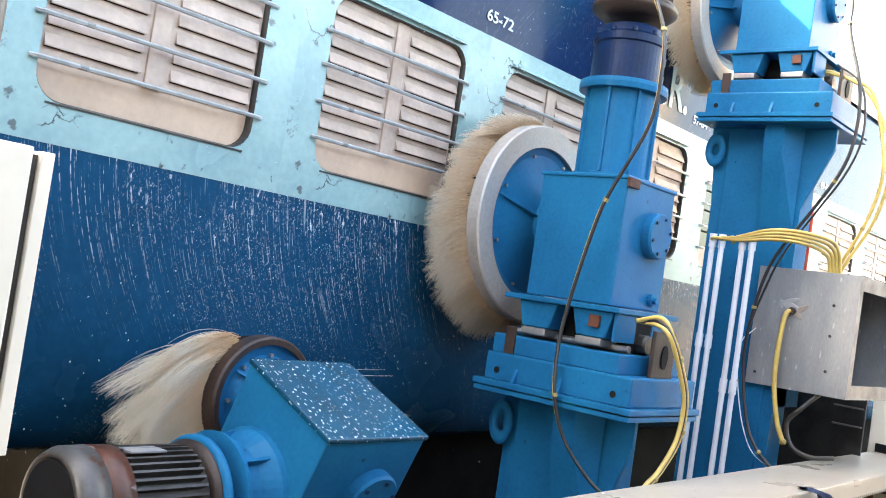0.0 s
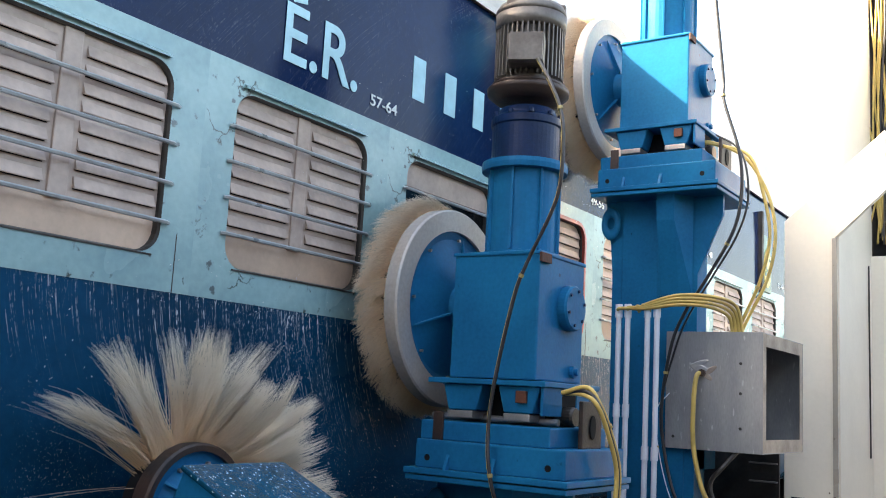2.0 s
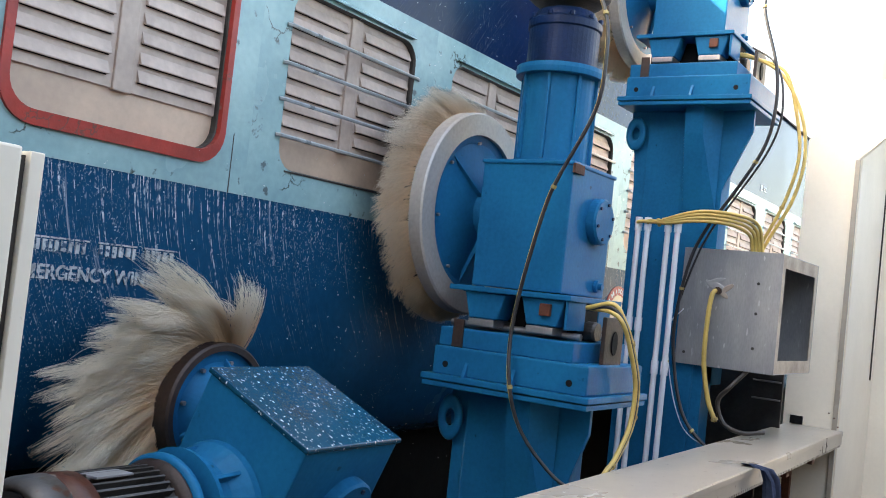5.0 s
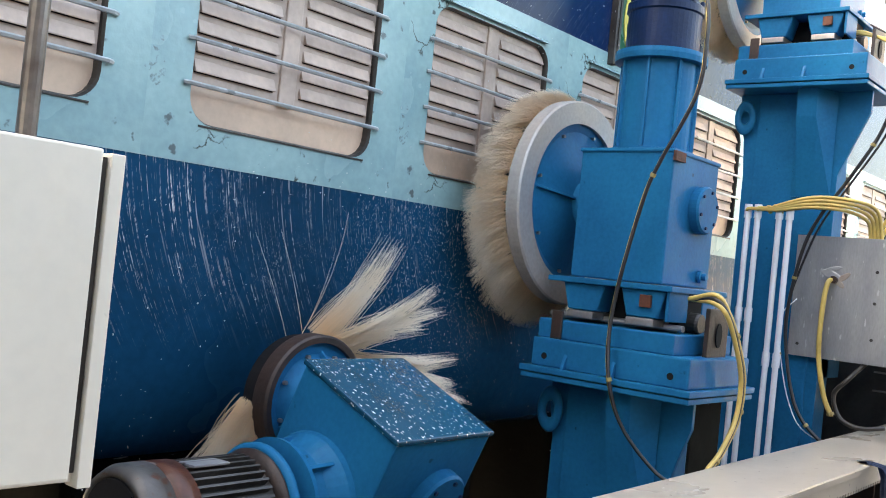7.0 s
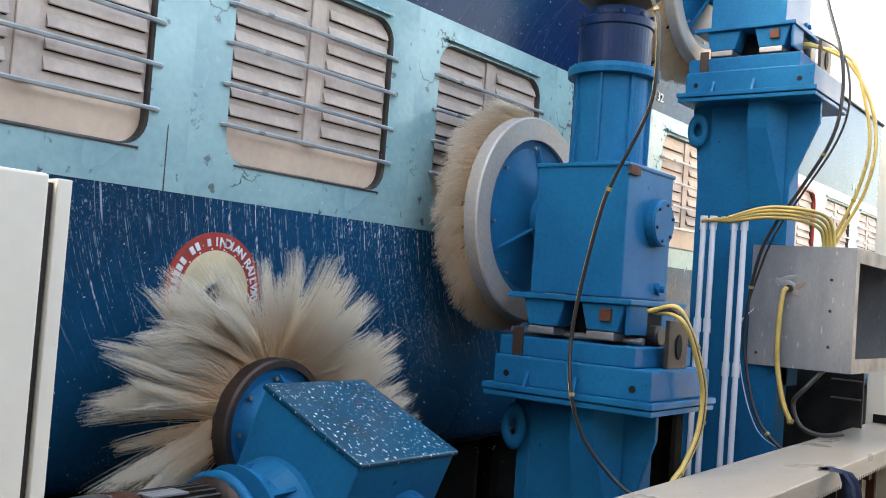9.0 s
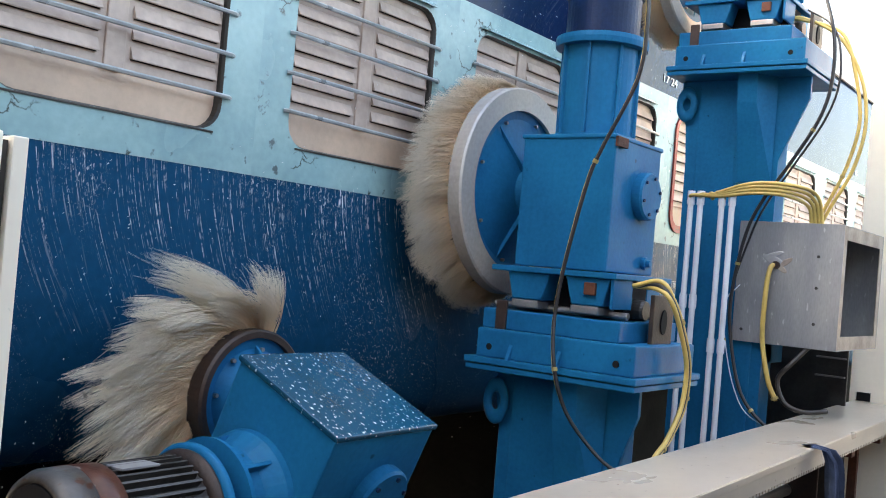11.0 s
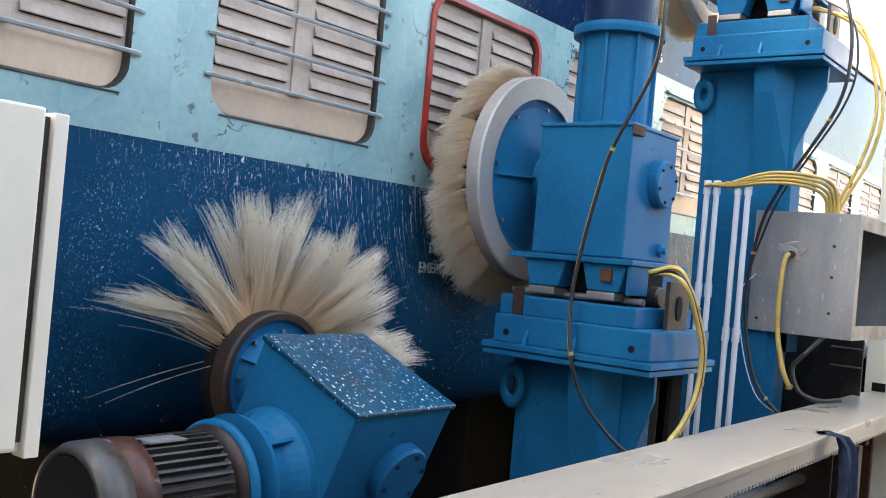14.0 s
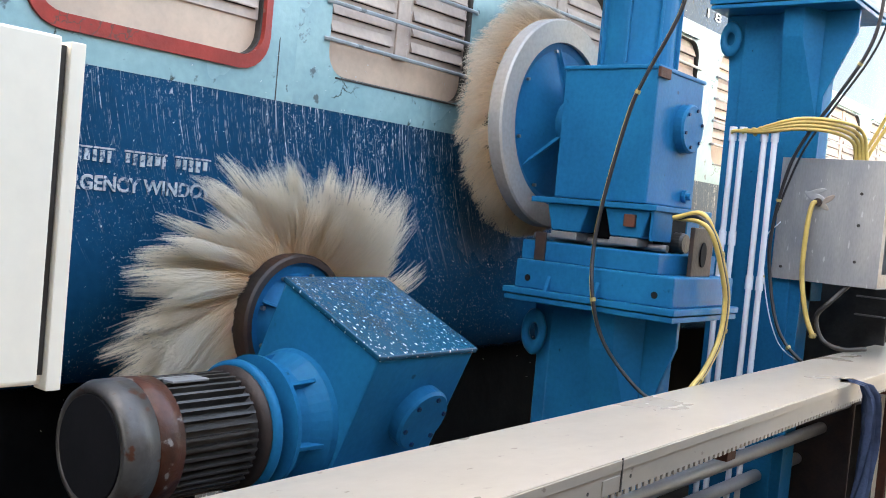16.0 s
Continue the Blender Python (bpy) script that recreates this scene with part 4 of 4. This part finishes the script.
ALLROUND = [(0, 110, 0.95, 0.85), (110, 150, 1.0, 0.95), (150, 185, 1.1, 1.25), (185, 235, 1.1, 1.5), (235, 275, 1.0, 1.25), (275, 320, 1.0, 0.95), (320, 360, 1.0, 0.85)]
mid = upright_machine(2.97, EYE + 0.231, "blue upright brushing machine with a cream bristle disc", ALLROUND, 5, -20, 0.14)
far = upright_machine(4.35, EYE + 1.49, "tall blue brushing machine reaching the coach's upper side", ALLROUND, 6, 70, 0.17)

low = tagged(new("brushing_machine"), "wet blue low brushing machine with its motor lying flat", "machine", "train washing machines")
low.matrix_world = pose(1.75, 1.635, EYE - 0.522, 23, 0, 0)
gearbox(low, WETBLUE)
turn = Matrix.Rotation(radians(-90), 4, "Y")
part("bell_housing", lathe([(0.160, -0.17), (0.156, -0.185), (0.128, -0.225), (0.120, -0.268), (0.150, -0.271), (0.152, -0.284), (0.12, -0.285)], 44, "x", (0, 0, -0.055)), BLUE, low)
for i in range(6):
    a = math.pi * i / 3 + 0.35
    p = prism([(-0.19, 0.11), (-0.19, 0.15), (-0.292, 0.142), (-0.292, 0.11)], -0.005, 0.005, "y", 0.001)
    p.transform(Matrix.Translation((0.02, 0, -0.055)) @ Matrix.Rotation(a, 4, "X"))
    part("housing_rib", p, BLUE, low)
shift = Matrix.Translation((0.055, 0, -0.06))
motor_parts(low, shift @ turn @ Matrix.Rotation(radians(115), 4, "Z"), 0.40, MOTORCAP, 0.99, False, 0.25, BLUE)
part("name_plate", place(Matrix.Rotation(radians(-25), 4, "X"), box(-0.54, -0.45, -0.03, 0.03, 0.066, 0.071, 0.001)), SHEET, low)
low_brush = brush(low, 0.178, 0.49, (), 0, 0, 9, 0, None, 0, (0.04, 0.277, 0.026), -23, BROWN, 0.88, TURN)
TUFTED, STEP = 17, 15.6
for i in range(TUFTED):
    # the first sectors are the most curled, the last ones straighter and thinner
    curl = 20 + 45 * math.exp(-(i / 4) ** 2) - (12 if i > 12 else 0)
    tufts = 3 if i > 14 else 4 if i in (0, 14) else 7
    h = part("bristle_tuft", loose_tufts(random.Random(90 + i), 117 + STEP * i, STEP, tufts, 125, 0.158, 0.375 if i > 14 else 0.35 if i < 5 or i > 8 else 0.315, curl, 0.0009, HAIRWHITE), None, low_brush, "long splayed cream bristles, root colour tanned for shade")
    tagged(h, kind="stuff")
    BUNDLES.append((h, 117 + STEP * i, i))
for a, count in ((386, 1), (400, 1)):
    h = part("loose_strand", loose_tufts(random.Random(a), a, 8, count, 2, 0.160, 0.44, 25, 0.0008, HAIRWHITE), None, low_brush)
    tagged(h, kind="stuff")
    BUNDLES.append((h, a, 15))
stand = bmesh.new()
box(-0.15, 0.15, -0.12, 0.13, -1.20, -0.215, 0.01, stand)
box(-0.22, 0.22, -0.2, 0.2, -0.24, -0.216, 0.004, stand)
st = part("stand", stand, BLUE, low)
st.matrix_local = Matrix.Rotation(radians(-23), 4, "X") @ Matrix.Translation((0, 0, 0))

# ---- cream control cabinet beside the low machine ----
cab = tagged(new("control_cabinet"), "cream sheet steel control cabinet with a sealed door", "cabinet")
part("cabinet_body", box(-0.45, 0.684, 1.145, 1.40, EYE - 0.325, EYE + 0.100, 0.006), CREAM, cab)
part("cabinet_door", box(-0.44, 0.655, 1.128, 1.143, EYE - 0.318, EYE + 0.108, 0.004), CREAM, cab)
part("door_seal", box(-0.43, 0.666, 1.138, 1.148, EYE - 0.31, EYE + 0.098, 0.0), MOTOR, cab)
part("corner_post", box(0.668, 0.688, 1.13, 1.16, EYE - 0.33, EYE + 0.104, 0.002), CREAM, cab)
part("leg", box(-0.2, -0.1, 1.2, 1.3, 0, EYE - 0.325, 0.004), CREAM, cab)
pole = tagged(part("steel_pole", lathe([(0.0155, 0), (0.0155, 3.6)], 16, "z", (0.700, 1.43, 0)), POLE, None), "dark round steel pole standing behind the cabinet", "pole")

# ---- cable tray ----
tray = tagged(new("cable_tray"), "scuffed cream covered cable tray running along the machines", "cable tray")
TX0, TX1, TZ, TW, TH = -4.5, 2.39, EYE - 0.52, 0.142, 0.068  # along, from the tray's own middle
tray.matrix_world = pose(3.0, 1.076, 0, 0, 0, 1.6)
part("lid", box(TX0, TX1, -TW, TW, TZ - 0.010, TZ, 0.003), TRAY, tray)
part("lid_lip", box(TX0, TX1, -TW - 0.002, -TW + 0.001, TZ - 0.024, TZ - 0.003, 0.001), TRAY, tray)
part("front_wall", box(TX0, TX1, -TW + 0.002, -TW + 0.005, TZ - TH, TZ - 0.009, 0.0), TRAY, tray)
part("back_wall", box(TX0, TX1, TW - 0.005, TW - 0.002, TZ - TH, TZ - 0.009, 0.0), TRAY, tray)
part("tray_floor", box(TX0, TX1, -TW + 0.006, TW - 0.006, TZ - TH + 0.002, TZ - TH + 0.005, 0), TRAY, tray)
teeth = bmesh.new()
for i in range(int((TX1 - TX0) / 0.03)):
    x = TX0 + 0.03 * i
    box(x, x + 0.017, -TW + 0.0015, -TW + 0.006, TZ - TH - 0.010, TZ - TH + 0.001, 0, teeth)
tagged(part("toothed_edge", teeth, TRAY, tray), kind="stuff")
for x in (-1.23, 1.92):
    part("joint_plate", box(x - 0.075, x + 0.012, -TW - 0.001, -TW + 0.0025, TZ - TH + 0.002, TZ - 0.034, 0.001), TRAY, tray)
    part("joint_line", box(x - 0.002, x + 0.002, -TW - 0.0035, -TW - 0.0005, TZ - TH, TZ + 0.001, 0), MOTOR, tray)
    for dx, dz in ((-0.13, -0.05), (-0.115, -0.022), (-0.055, -0.05), (-0.045, -0.019), (0.035, -0.02), (0.05, -0.044), (0.10, -0.018), (-0.01, -0.05)):
        part("bolt", bolt_heads([(x + dx, -TW + 0.001, TZ + dz)], 0.0042, 0.006), MOTOR, tray)
for x in (-3.4, -2.4, 2.1):
    part("tray_leg", box(x - 0.02, x + 0.02, 0.04, 0.08, 0, TZ - TH, 0.003), RUST, tray)
for x in (-2.4, -0.55, 1.2, 1.75):
    part("tray_bracket", box(x - 0.03, x + 0.03, -TW + 0.02, TW, TZ - TH - 0.045, TZ - TH - 0.001, 0.002), RUST, tray)

# ---- grey junction box, conduits and cables ----
jb = tagged(new("junction_box"), "open grey sheet steel junction box on the tall column", "junction box")
X0, X1, Y0, Y1, Z0, Z1 = 4.20, 4.88, 1.085, 1.52, EYE - 0.222, EYE + 0.298
part("front_sheet", box(X0, X0 + 0.004, Y0, Y1, Z0, Z1, 0.001), BOXGREY, jb)
part("rear_sheet", box(X1 - 0.004, X1, Y0, Y1, Z0, Z1, 0.001), BOXGREY, jb)
part("top_sheet", box(X0 + 0.004, X1 - 0.004, Y0, Y1, Z1 - 0.004, Z1, 0.001), BOXGREY, jb)
part("bottom_sheet", box(X0 + 0.004, X1 - 0.004, Y0, Y1, Z0, Z0 + 0.004, 0.001), BOXGREY, jb)
part("back_sheet", box(X0 + 0.004, X1 - 0.004, Y1 - 0.006, Y1 - 0.001, Z0 + 0.004, Z1 - 0.004, 0), BROWN, jb)
for a in ((X0 + 0.004, X0 + 0.055, Z0 + 0.004, Z1 - 0.004), (X1 - 0.055, X1 - 0.004, Z0 + 0.004, Z1 - 0.004), (X0 + 0.055, X1 - 0.055, Z1 - 0.06, Z1 - 0.004), (X0 + 0.055, X1 - 0.055, Z0 + 0.004, Z0 + 0.06)):
    part("door_flange", box(a[0], a[1], Y0 + 0.001, Y0 + 0.005, a[2], a[3], 0.001), BOXEDGE, jb)
for y, z in ((1.18, 0.16), (1.18, 0.03), (1.18, -0.12), (1.48, -0.17)):
    part("rivet", bolt_heads([(X0 - 0.005, y, EYE + z)], 0.007, 0.005, "x"), MOTOR, jb)
part("box_bracket", box(4.26, 4.66, 1.44, 1.50, Z0 - 0.1, Z0, 0.003), BLUE, jb)
for dy, dz, w, h, turn_by in ((0.015, 0.02, 0.05, 0.018, 20), (-0.035, 0.012, 0.035, 0.012, -35), (0.01, 0.045, 0.04, 0.010, -15), (-0.02, -0.012, 0.03, 0.012, 40)):
    smear = lathe([(0.001, -0.0025), (0.8, -0.002), (1.0, -0.0005)], 12, "x")
    smear.transform(Matrix.Translation((X0, 1.35 + dy, EYE + 0.115 + dz)) @ Matrix.Rotation(radians(turn_by), 4, "X") @ Matrix.Diagonal((1, w, h, 1)))
    part("sealant_smear", smear, BOXEDGE if dz < 0.02 else SHEET, jb, "dried pale sealant")
part("cable_gland", lathe([(0.001, -0.02), (0.016, -0.02), (0.016, 0.006)], 14, "x", (X0, 1.35, EYE + 0.115)), BROWN, jb)

guard = tagged(new("guard_panel"), "dark stained sheet steel guard behind the junction box", "panel")
part("panel_sheet", box(5.02, 5.04, 1.235, 2.0, 0.0, EYE - 0.10, 0.003), MOTOR, guard)
for z in (0.20, 0.29, 0.38):
    part("panel_ledge", box(4.995, 5.018, 1.24, 1.38, EYE - z - 0.008, EYE - z, 0.002), STEEL, guard)
for y in (1.52, 1.565, 1.66, 1.704):
    c = tagged(new("conduit_pipe"), "white plastic conduit running up the column", "pipe", "conduit pipes")
    part("pipe", lathe([(0.0125, 0.0), (0.0125, EYE + 0.385)], 14, "z", (4.08, y, 0)), PVC, c)
    part("coupling", lathe([(0.0165, 0), (0.0165, 0.06)], 14, "z", (4.08, y, EYE + 0.35)), PVC, c)
    part("coupling", lathe([(0.0165, 0), (0.0165, 0.06)], 14, "z", (4.08, y, EYE - (0.10 if y > 1.6 else 0.28))), PVC, c)


def cable(name, points, r, mat, label, ties=(), group=""):
    ob = tagged(part(name, tube(points, r, 8, 10), mat, None, smooth=True), label, "cable", group)
    pts = spline(points, 10)
    for f in ties:
        i = int(f * (len(pts) - 1))
        d = (pts[min(i + 1, len(pts) - 1)] - pts[max(i - 1, 0)]).normalized()
        b = lathe([(r * 1.05, -0.006), (r * 1.5, -0.006), (r * 1.5, 0.006), (r * 1.05, 0.006)], 10)
        b.transform(Matrix.Translation(pts[i]) @ d.to_track_quat("Z", "Y").to_matrix().to_4x4())
        part("cable_tie", b, TIE, ob)
    return ob


def up(points):
    return [(x, y, z + EYE) for x, y, z in points]


cable("motor_cable", up([(2.80, 1.47, 1.13), (2.76, 1.40, 1.03), (2.72, 1.33, 0.90), (2.70, 1.307, 0.776), (2.70, 1.323, 0.602), (2.70, 1.423, 0.395), (2.70, 1.464, 0.289), (2.70, 1.516, 0.056), (2.69, 1.535, -0.124), (2.665, 1.51, -0.28), (2.68, 1.47, -0.41), (2.70, 1.394, -0.508), (2.72, 1.30, -0.575), (2.76, 1.16, -0.60)]), 0.0062, CABK, "black motor cable with a yellow earth wire tied along", (0.15, 0.42, 0.7))
cable("earth_wire", up([(2.7985, 1.4762, 1.130), (2.7595, 1.4062, 1.030), (2.7205, 1.3362, 0.900), (2.6985, 1.3132, 0.776), (2.6995, 1.3292, 0.602), (2.7005, 1.4292, 0.395), (2.6985, 1.4702, 0.289), (2.6995, 1.5222, 0.056), (2.6905, 1.5412, -0.124), (2.6635, 1.5162, -0.280), (2.6795, 1.4762, -0.410), (2.7005, 1.4002, -0.508), (2.7185, 1.3062, -0.575)]), 0.0015, CABY, "thin yellow and green earth wire")
cable("motor_cable", up([(4.18, 1.47, 2.39), (4.14, 1.40, 2.29), (4.11, 1.30, 2.05), (4.10, 1.28, 1.85), (4.12, 1.245, 1.45), (4.10, 1.233, 1.323), (4.10, 1.163, 1.079), (4.10, 1.153, 0.89), (4.10, 1.188, 0.728), (4.10, 1.292, 0.541), (4.10, 1.40, 0.373), (4.11, 1.463, 0.227), (4.12, 1.505, -0.017), (4.12, 1.495, -0.209), (4.10, 1.423, -0.44), (4.10, 1.297, -0.563), (4.1, 1.15, -0.60)]), 0.0075, CABK, "black motor cable hanging down the tall column", (0.3, 0.52, 0.72, 0.9))
cable("control_cable", up([(4.20, 1.30, 1.20), (4.13, 1.19, 1.12), (4.10, 1.135, 1.02), (4.10, 1.125, 0.86), (4.11, 1.175, 0.71), (4.11, 1.285, 0.525), (4.12, 1.39, 0.36), (4.13, 1.45, 0.22), (4.14, 1.515, -0.017), (4.14, 1.505, -0.209), (4.12, 1.435, -0.44), (4.11, 1.31, -0.56)]), 0.0048, CABK, "thin black control cable tied to its neighbour", (0.5,))
for k in range(3):
    cable("yellow_cable", up([(2.86 + 0.01 * k, 1.36, -0.02), (2.84, 1.26 + 0.005 * k, 0.0 - 0.012 * k), (2.86 - 0.012 * k, 1.222, -0.055), (2.93 - 0.012 * k, 1.215, -0.14), (3.015 - 0.011 * k, 1.22, -0.26), (3.0 - 0.011 * k, 1.22, -0.385), (2.905 - 0.01 * k, 1.22, -0.482), (2.81 - 0.012 * k, 1.215, -0.541), (2.76, 1.15, -0.60)]), 0.0078, CABY if k != 1 else CABK, "yellow control cable looping down into the tray" if k != 1 else "black control cable beside the yellow ones", (0.35, 0.6, 0.8) if k == 0 else (), "cables of the upright machine")
for k in range(4):
    dz = 0.014 * k
    cable("yellow_cable", up([(4.08, 1.704 - 0.05 * k, 0.375), (4.06, 1.69 - 0.04 * k, 0.39 + 0.3 * dz), (4.06, 1.573, 0.388 + 0.4 * dz), (4.07, 1.427, 0.405 + dz), (4.10, 1.30 - 0.01 * k, 0.40 + dz), (4.22, 1.245 - 0.012 * k, 0.37 + dz), (4.26, 1.235 - 0.015 * k, 0.29)]), 0.0078, CABY, "yellow control cable from the conduit into the junction box", (), "cables of the junction box")
for k in range(2):
    cable("yellow_cable", up([(4.30, 1.42, 1.20), (4.30, 1.342 - 0.01 * k, 1.192 - 0.01 * k), (4.30, 1.195 - 0.015 * k, 1.104 + 0.01 * k), (4.30, 1.094 + 0.02 * k, 0.927), (4.30, 1.061 + 0.025 * k, 0.733), (4.30, 1.096 + 0.03 * k, 0.542), (4.30, 1.178 + 0.02 * k, 0.373), (4.30, 1.215 + 0.02 * k, 0.29)]), 0.0078, CABY, "yellow control cable in a wide loop over the junction box", (0.75,) if k else (), "cables of the junction box")
cable("yellow_cable", up([(4.20, 1.35, 0.115), (4.17, 1.366, 0.10), (4.155, 1.373, -0.006), (4.155, 1.372, -0.198), (4.16, 1.34, -0.361), (4.16, 1.305, -0.439), (4.16, 1.30, -0.445)]), 0.0105, CABY, "yellow cable leaving the junction box's front", (0.86,))
cable("grey_cable", up([(4.24, 1.20, -0.215), (4.14, 1.24, -0.29), (4.14, 1.29, -0.36), (4.14, 1.258, -0.45), (4.14, 1.177, -0.478), (4.2, 1.10, -0.468)]), 0.0095, MOTOR, "grey cable curling from the box to the tray")
cable("thin_wire", up([(4.17, 1.49, 0.02), (4.12, 1.53, -0.06), (4.11, 1.515, -0.22), (4.11, 1.46, -0.42), (4.11, 1.38, -0.53), (4.11, 1.2, -0.58)]), 0.0025, PVC, "thin pale wire hanging beside the box", (0.4,))

# ---- cream enclosure at the end of the tray ----
wall = tagged(new("machine_enclosure"), "cream sheet steel enclosure closing the end of the tray", "enclosure")
part("end_wall", prism([(0.96, 0.0), (1.20, 0.0), (1.20, EYE + 0.93), (0.72, EYE + 1.36), (0.72, EYE + 1.06), (0.96, EYE + 0.83)], 4.945, 4.985, "x", 0.003), CREAM, wall)
part("side_wall", box(4.985, 5.80, 0.945, 0.985, 0.0, EYE + 2.2, 0.003), CREAM, wall)
part("corner_trim", box(4.93, 4.944, 0.945, 0.968, 0, EYE + 0.83, 0.002), TRAY, wall)
part("rear_wall", box(5.80, 5.84, 0.72, 0.97, 0, EYE + 0.87, 0.003), CREAM, wall)
part("side_post", box(5.76, 5.84, 0.30, 0.715, 0, EYE + 3.0, 0.01), CREAM, wall)
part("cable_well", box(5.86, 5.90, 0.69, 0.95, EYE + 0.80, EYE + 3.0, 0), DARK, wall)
part("well_side", box(5.805, 5.84, 0.946, 0.984, EYE + 0.875, EYE + 3.0, 0.003), CREAM, wall)
part("door_edge", box(5.70, 5.705, 0.936, 0.944, EYE - 0.25, EYE + 0.80, 0.001), MOTOR, wall)

part("cable_notch", box(4.938, 4.946, 1.105, 1.165, EYE - 0.475, EYE - 0.435, 0), DARK, wall)
for y, z in ((0.93, -0.42), (0.91, -0.46), (0.955, -0.40)):
    part("rust_spot", lathe([(0.001, -0.0015), (0.004, -0.001), (0.004, 0.001)], 7, "x", (4.929, y + 0.03, EYE + z)), RUST, wall)
OUTWARD = Matrix.Translation((0, 0, EYE)) @ Matrix.Scale(1.09, 4) @ Matrix.Translation((0, 0, -EYE))
for q in wall.children:
    q.data.transform(OUTWARD)

# ---- loose things under the tray ----
well = random.Random(12)
for k in range(22):
    y = 0.745 + 0.19 * k / 21 + well.uniform(-0.01, 0.01)
    z0 = EYE + 0.90 + well.uniform(0, 0.12)
    pts = [(5.845 - well.uniform(0, 0.03), y + well.uniform(-0.05, 0.05), z0 + h) for h in (0, 0.35, 0.8, 1.3, 1.9)]
    yel = k % 3 == 0 or k > 15
    cable("loom_wire", [OUTWARD @ Vector(q) for q in pts], 0.006, CABY if yel else (MOTOR if k % 2 else CABK), "yellow loom wire in the open cable well" if yel else "dark loom wire in the open cable well", (), "loom wires")
for y, z in ((1.30, 0.97), (1.40, 0.83), (1.50, 0.66)):
    p = tagged(part("water_pipe", lathe([(0.027, -1.5), (0.027, 5.3)], 18, "x", (0, y, z)), SHEET, None, smooth=True), "dull grey steel water pipe below the tray", "pipe", "water pipes")
for x in (0.9, 4.75):
    b = tagged(part("pipe_bracket", box(x - 0.008, x + 0.008, 1.26, 1.55, 0.0, 1.0, 0.003), BROWN), "dark brown steel bracket carrying the water pipes", "bracket", "pipe brackets")
rag = bmesh.new()
folds, rows = 26, []
for i in range(15):
    t = i / 14
    wide = 0.075 - 0.035 * math.sin(math.pi * min(1, t * 1.6)) + 0.06 * t
    row = []
    for j in range(folds + 1):
        a = j / folds
        y = 0.985 - 0.055 * min(1, t * 5) - 0.02 * math.sin(a * 22 + 3 * t) * min(1, t * 4) - 0.01 * math.sin(a * 9)
        z = TZ + 0.006 if t < 0.12 else TZ + 0.006 - 0.50 * (t - 0.12) * (1 + 0.12 * math.sin(a * 5))
        row.append(rag.verts.new((3.50 + 0.09 * math.sin(3.0 * t) + wide * (a - 0.5) * 1.15, y - (0.03 if t > 0.1 else 0), z)))
    rows.append(row)
for p, q in zip(rows[:-1], rows[1:]):
    for j in range(folds):
        rag.faces.new((p[j], p[j + 1], q[j + 1], q[j]))
bmesh.ops.solidify(rag, geom=rag.faces[:], thickness=0.003)
tagged(part("rag", rag, CLOTH, None, smooth=True), "twisted blue grey rag hung over the tray", "rag")
plate = prism([(0, 0), (0.13, 0), (0.13, 0.62), (0, 0.62)], -0.004, 0.004, "y", 0.001)
plate.transform(Matrix.Translation((4.30, 1.05, 0.0)) @ Matrix.Rotation(radians(-38), 4, "Y") @ Matrix.Translation((0, 0, 0.10)))
tagged(part("loose_plate", plate, TRAY), "loose cream metal plate leaning under the tray", "metal plate")


def motions():
    # the coach rolls by and slows a little
    knots = [(0, 0.95), (2.5, 0.935), (4, 0.90), (5.4, 0.86), (6, 0.835), (6.75, 0.81), (9, 0.79), (11, 0.77), (12, 0.75), (16, 0.753)]
    rows, s, dt = [], 0.0, 0.05
    for i in range(321):
        t = i * dt
        if i % 10 == 0:
            rows.append((t, pose(-s + float(np.interp(t, (0, 2.5, 7, 16), (-0.04, -0.032, 0.04, 0.057))), 0, 0)))
        s += float(np.interp(t + dt / 2, [k[0] for k in knots], [k[1] for k in knots])) * dt
    walk(coach, rows)
    # each brush turns steadily clockwise as seen from the tray
    for br, phase, rest, period in BRUSHES:
        walk(br, [(i * 0.1, rest @ pose(0, 0, 0, 0, phase + 360 * i * 0.1 / period, 0)) for i in range(161)])
    # loose tufts drag behind as they rise, whip forward over the top and lag again on the way down;
    # (place round the hub, lean) in degrees for the leading, middle and trailing sectors
    leading = ((5, 40), (35, 33), (65, 66), (95, 92), (125, 92), (155, 88), (185, 78), (215, 60), (260, 45), (300, 60), (335, 58))
    middle_ones = ((5, 8), (35, -5), (70, -5), (100, 30), (130, 42), (160, 35), (185, 35), (215, 35), (260, 40), (300, 40), (335, 30))
    trailing = ((15, -42), (45, -40), (75, -30), (105, 3), (135, 10), (170, 25), (215, 35), (260, 30), (300, 5), (340, -28))
    tilts = ((20, -44), (60, -24), (100, 1), (150, 12), (200, 12), (250, 5), (290, -16), (330, -44))

    def at_angle(table, angle):
        return float(np.interp(angle, [k[0] for k in table], [k[1] for k in table], period=360))

    for h, middle, i in BUNDLES:
        lead, trail = math.exp(-(i / 4) ** 2), min(1.0, max(0.0, (i - 10) / 4))
        m = radians(middle)
        root = Matrix.Translation((0.158 * math.cos(m), 0.06, 0.158 * math.sin(m)))
        along = Vector((-math.sin(m), 0, math.cos(m)))
        rows = []
        for k in range(321):
            t = k * 0.05
            at = (middle - 360 * t / TURN) % 360
            lean = lead * at_angle(leading, at) + trail * at_angle(trailing, at) + (1 - lead - trail) * at_angle(middle_ones, at)
            tilt = Matrix.Rotation(radians(at_angle(tilts, at)), 4, along)
            rows.append((t, root @ pose(0, 0, 0, 0, -lean, 0) @ tilt @ root.inverted()))
        walk(h, rows)


motions()
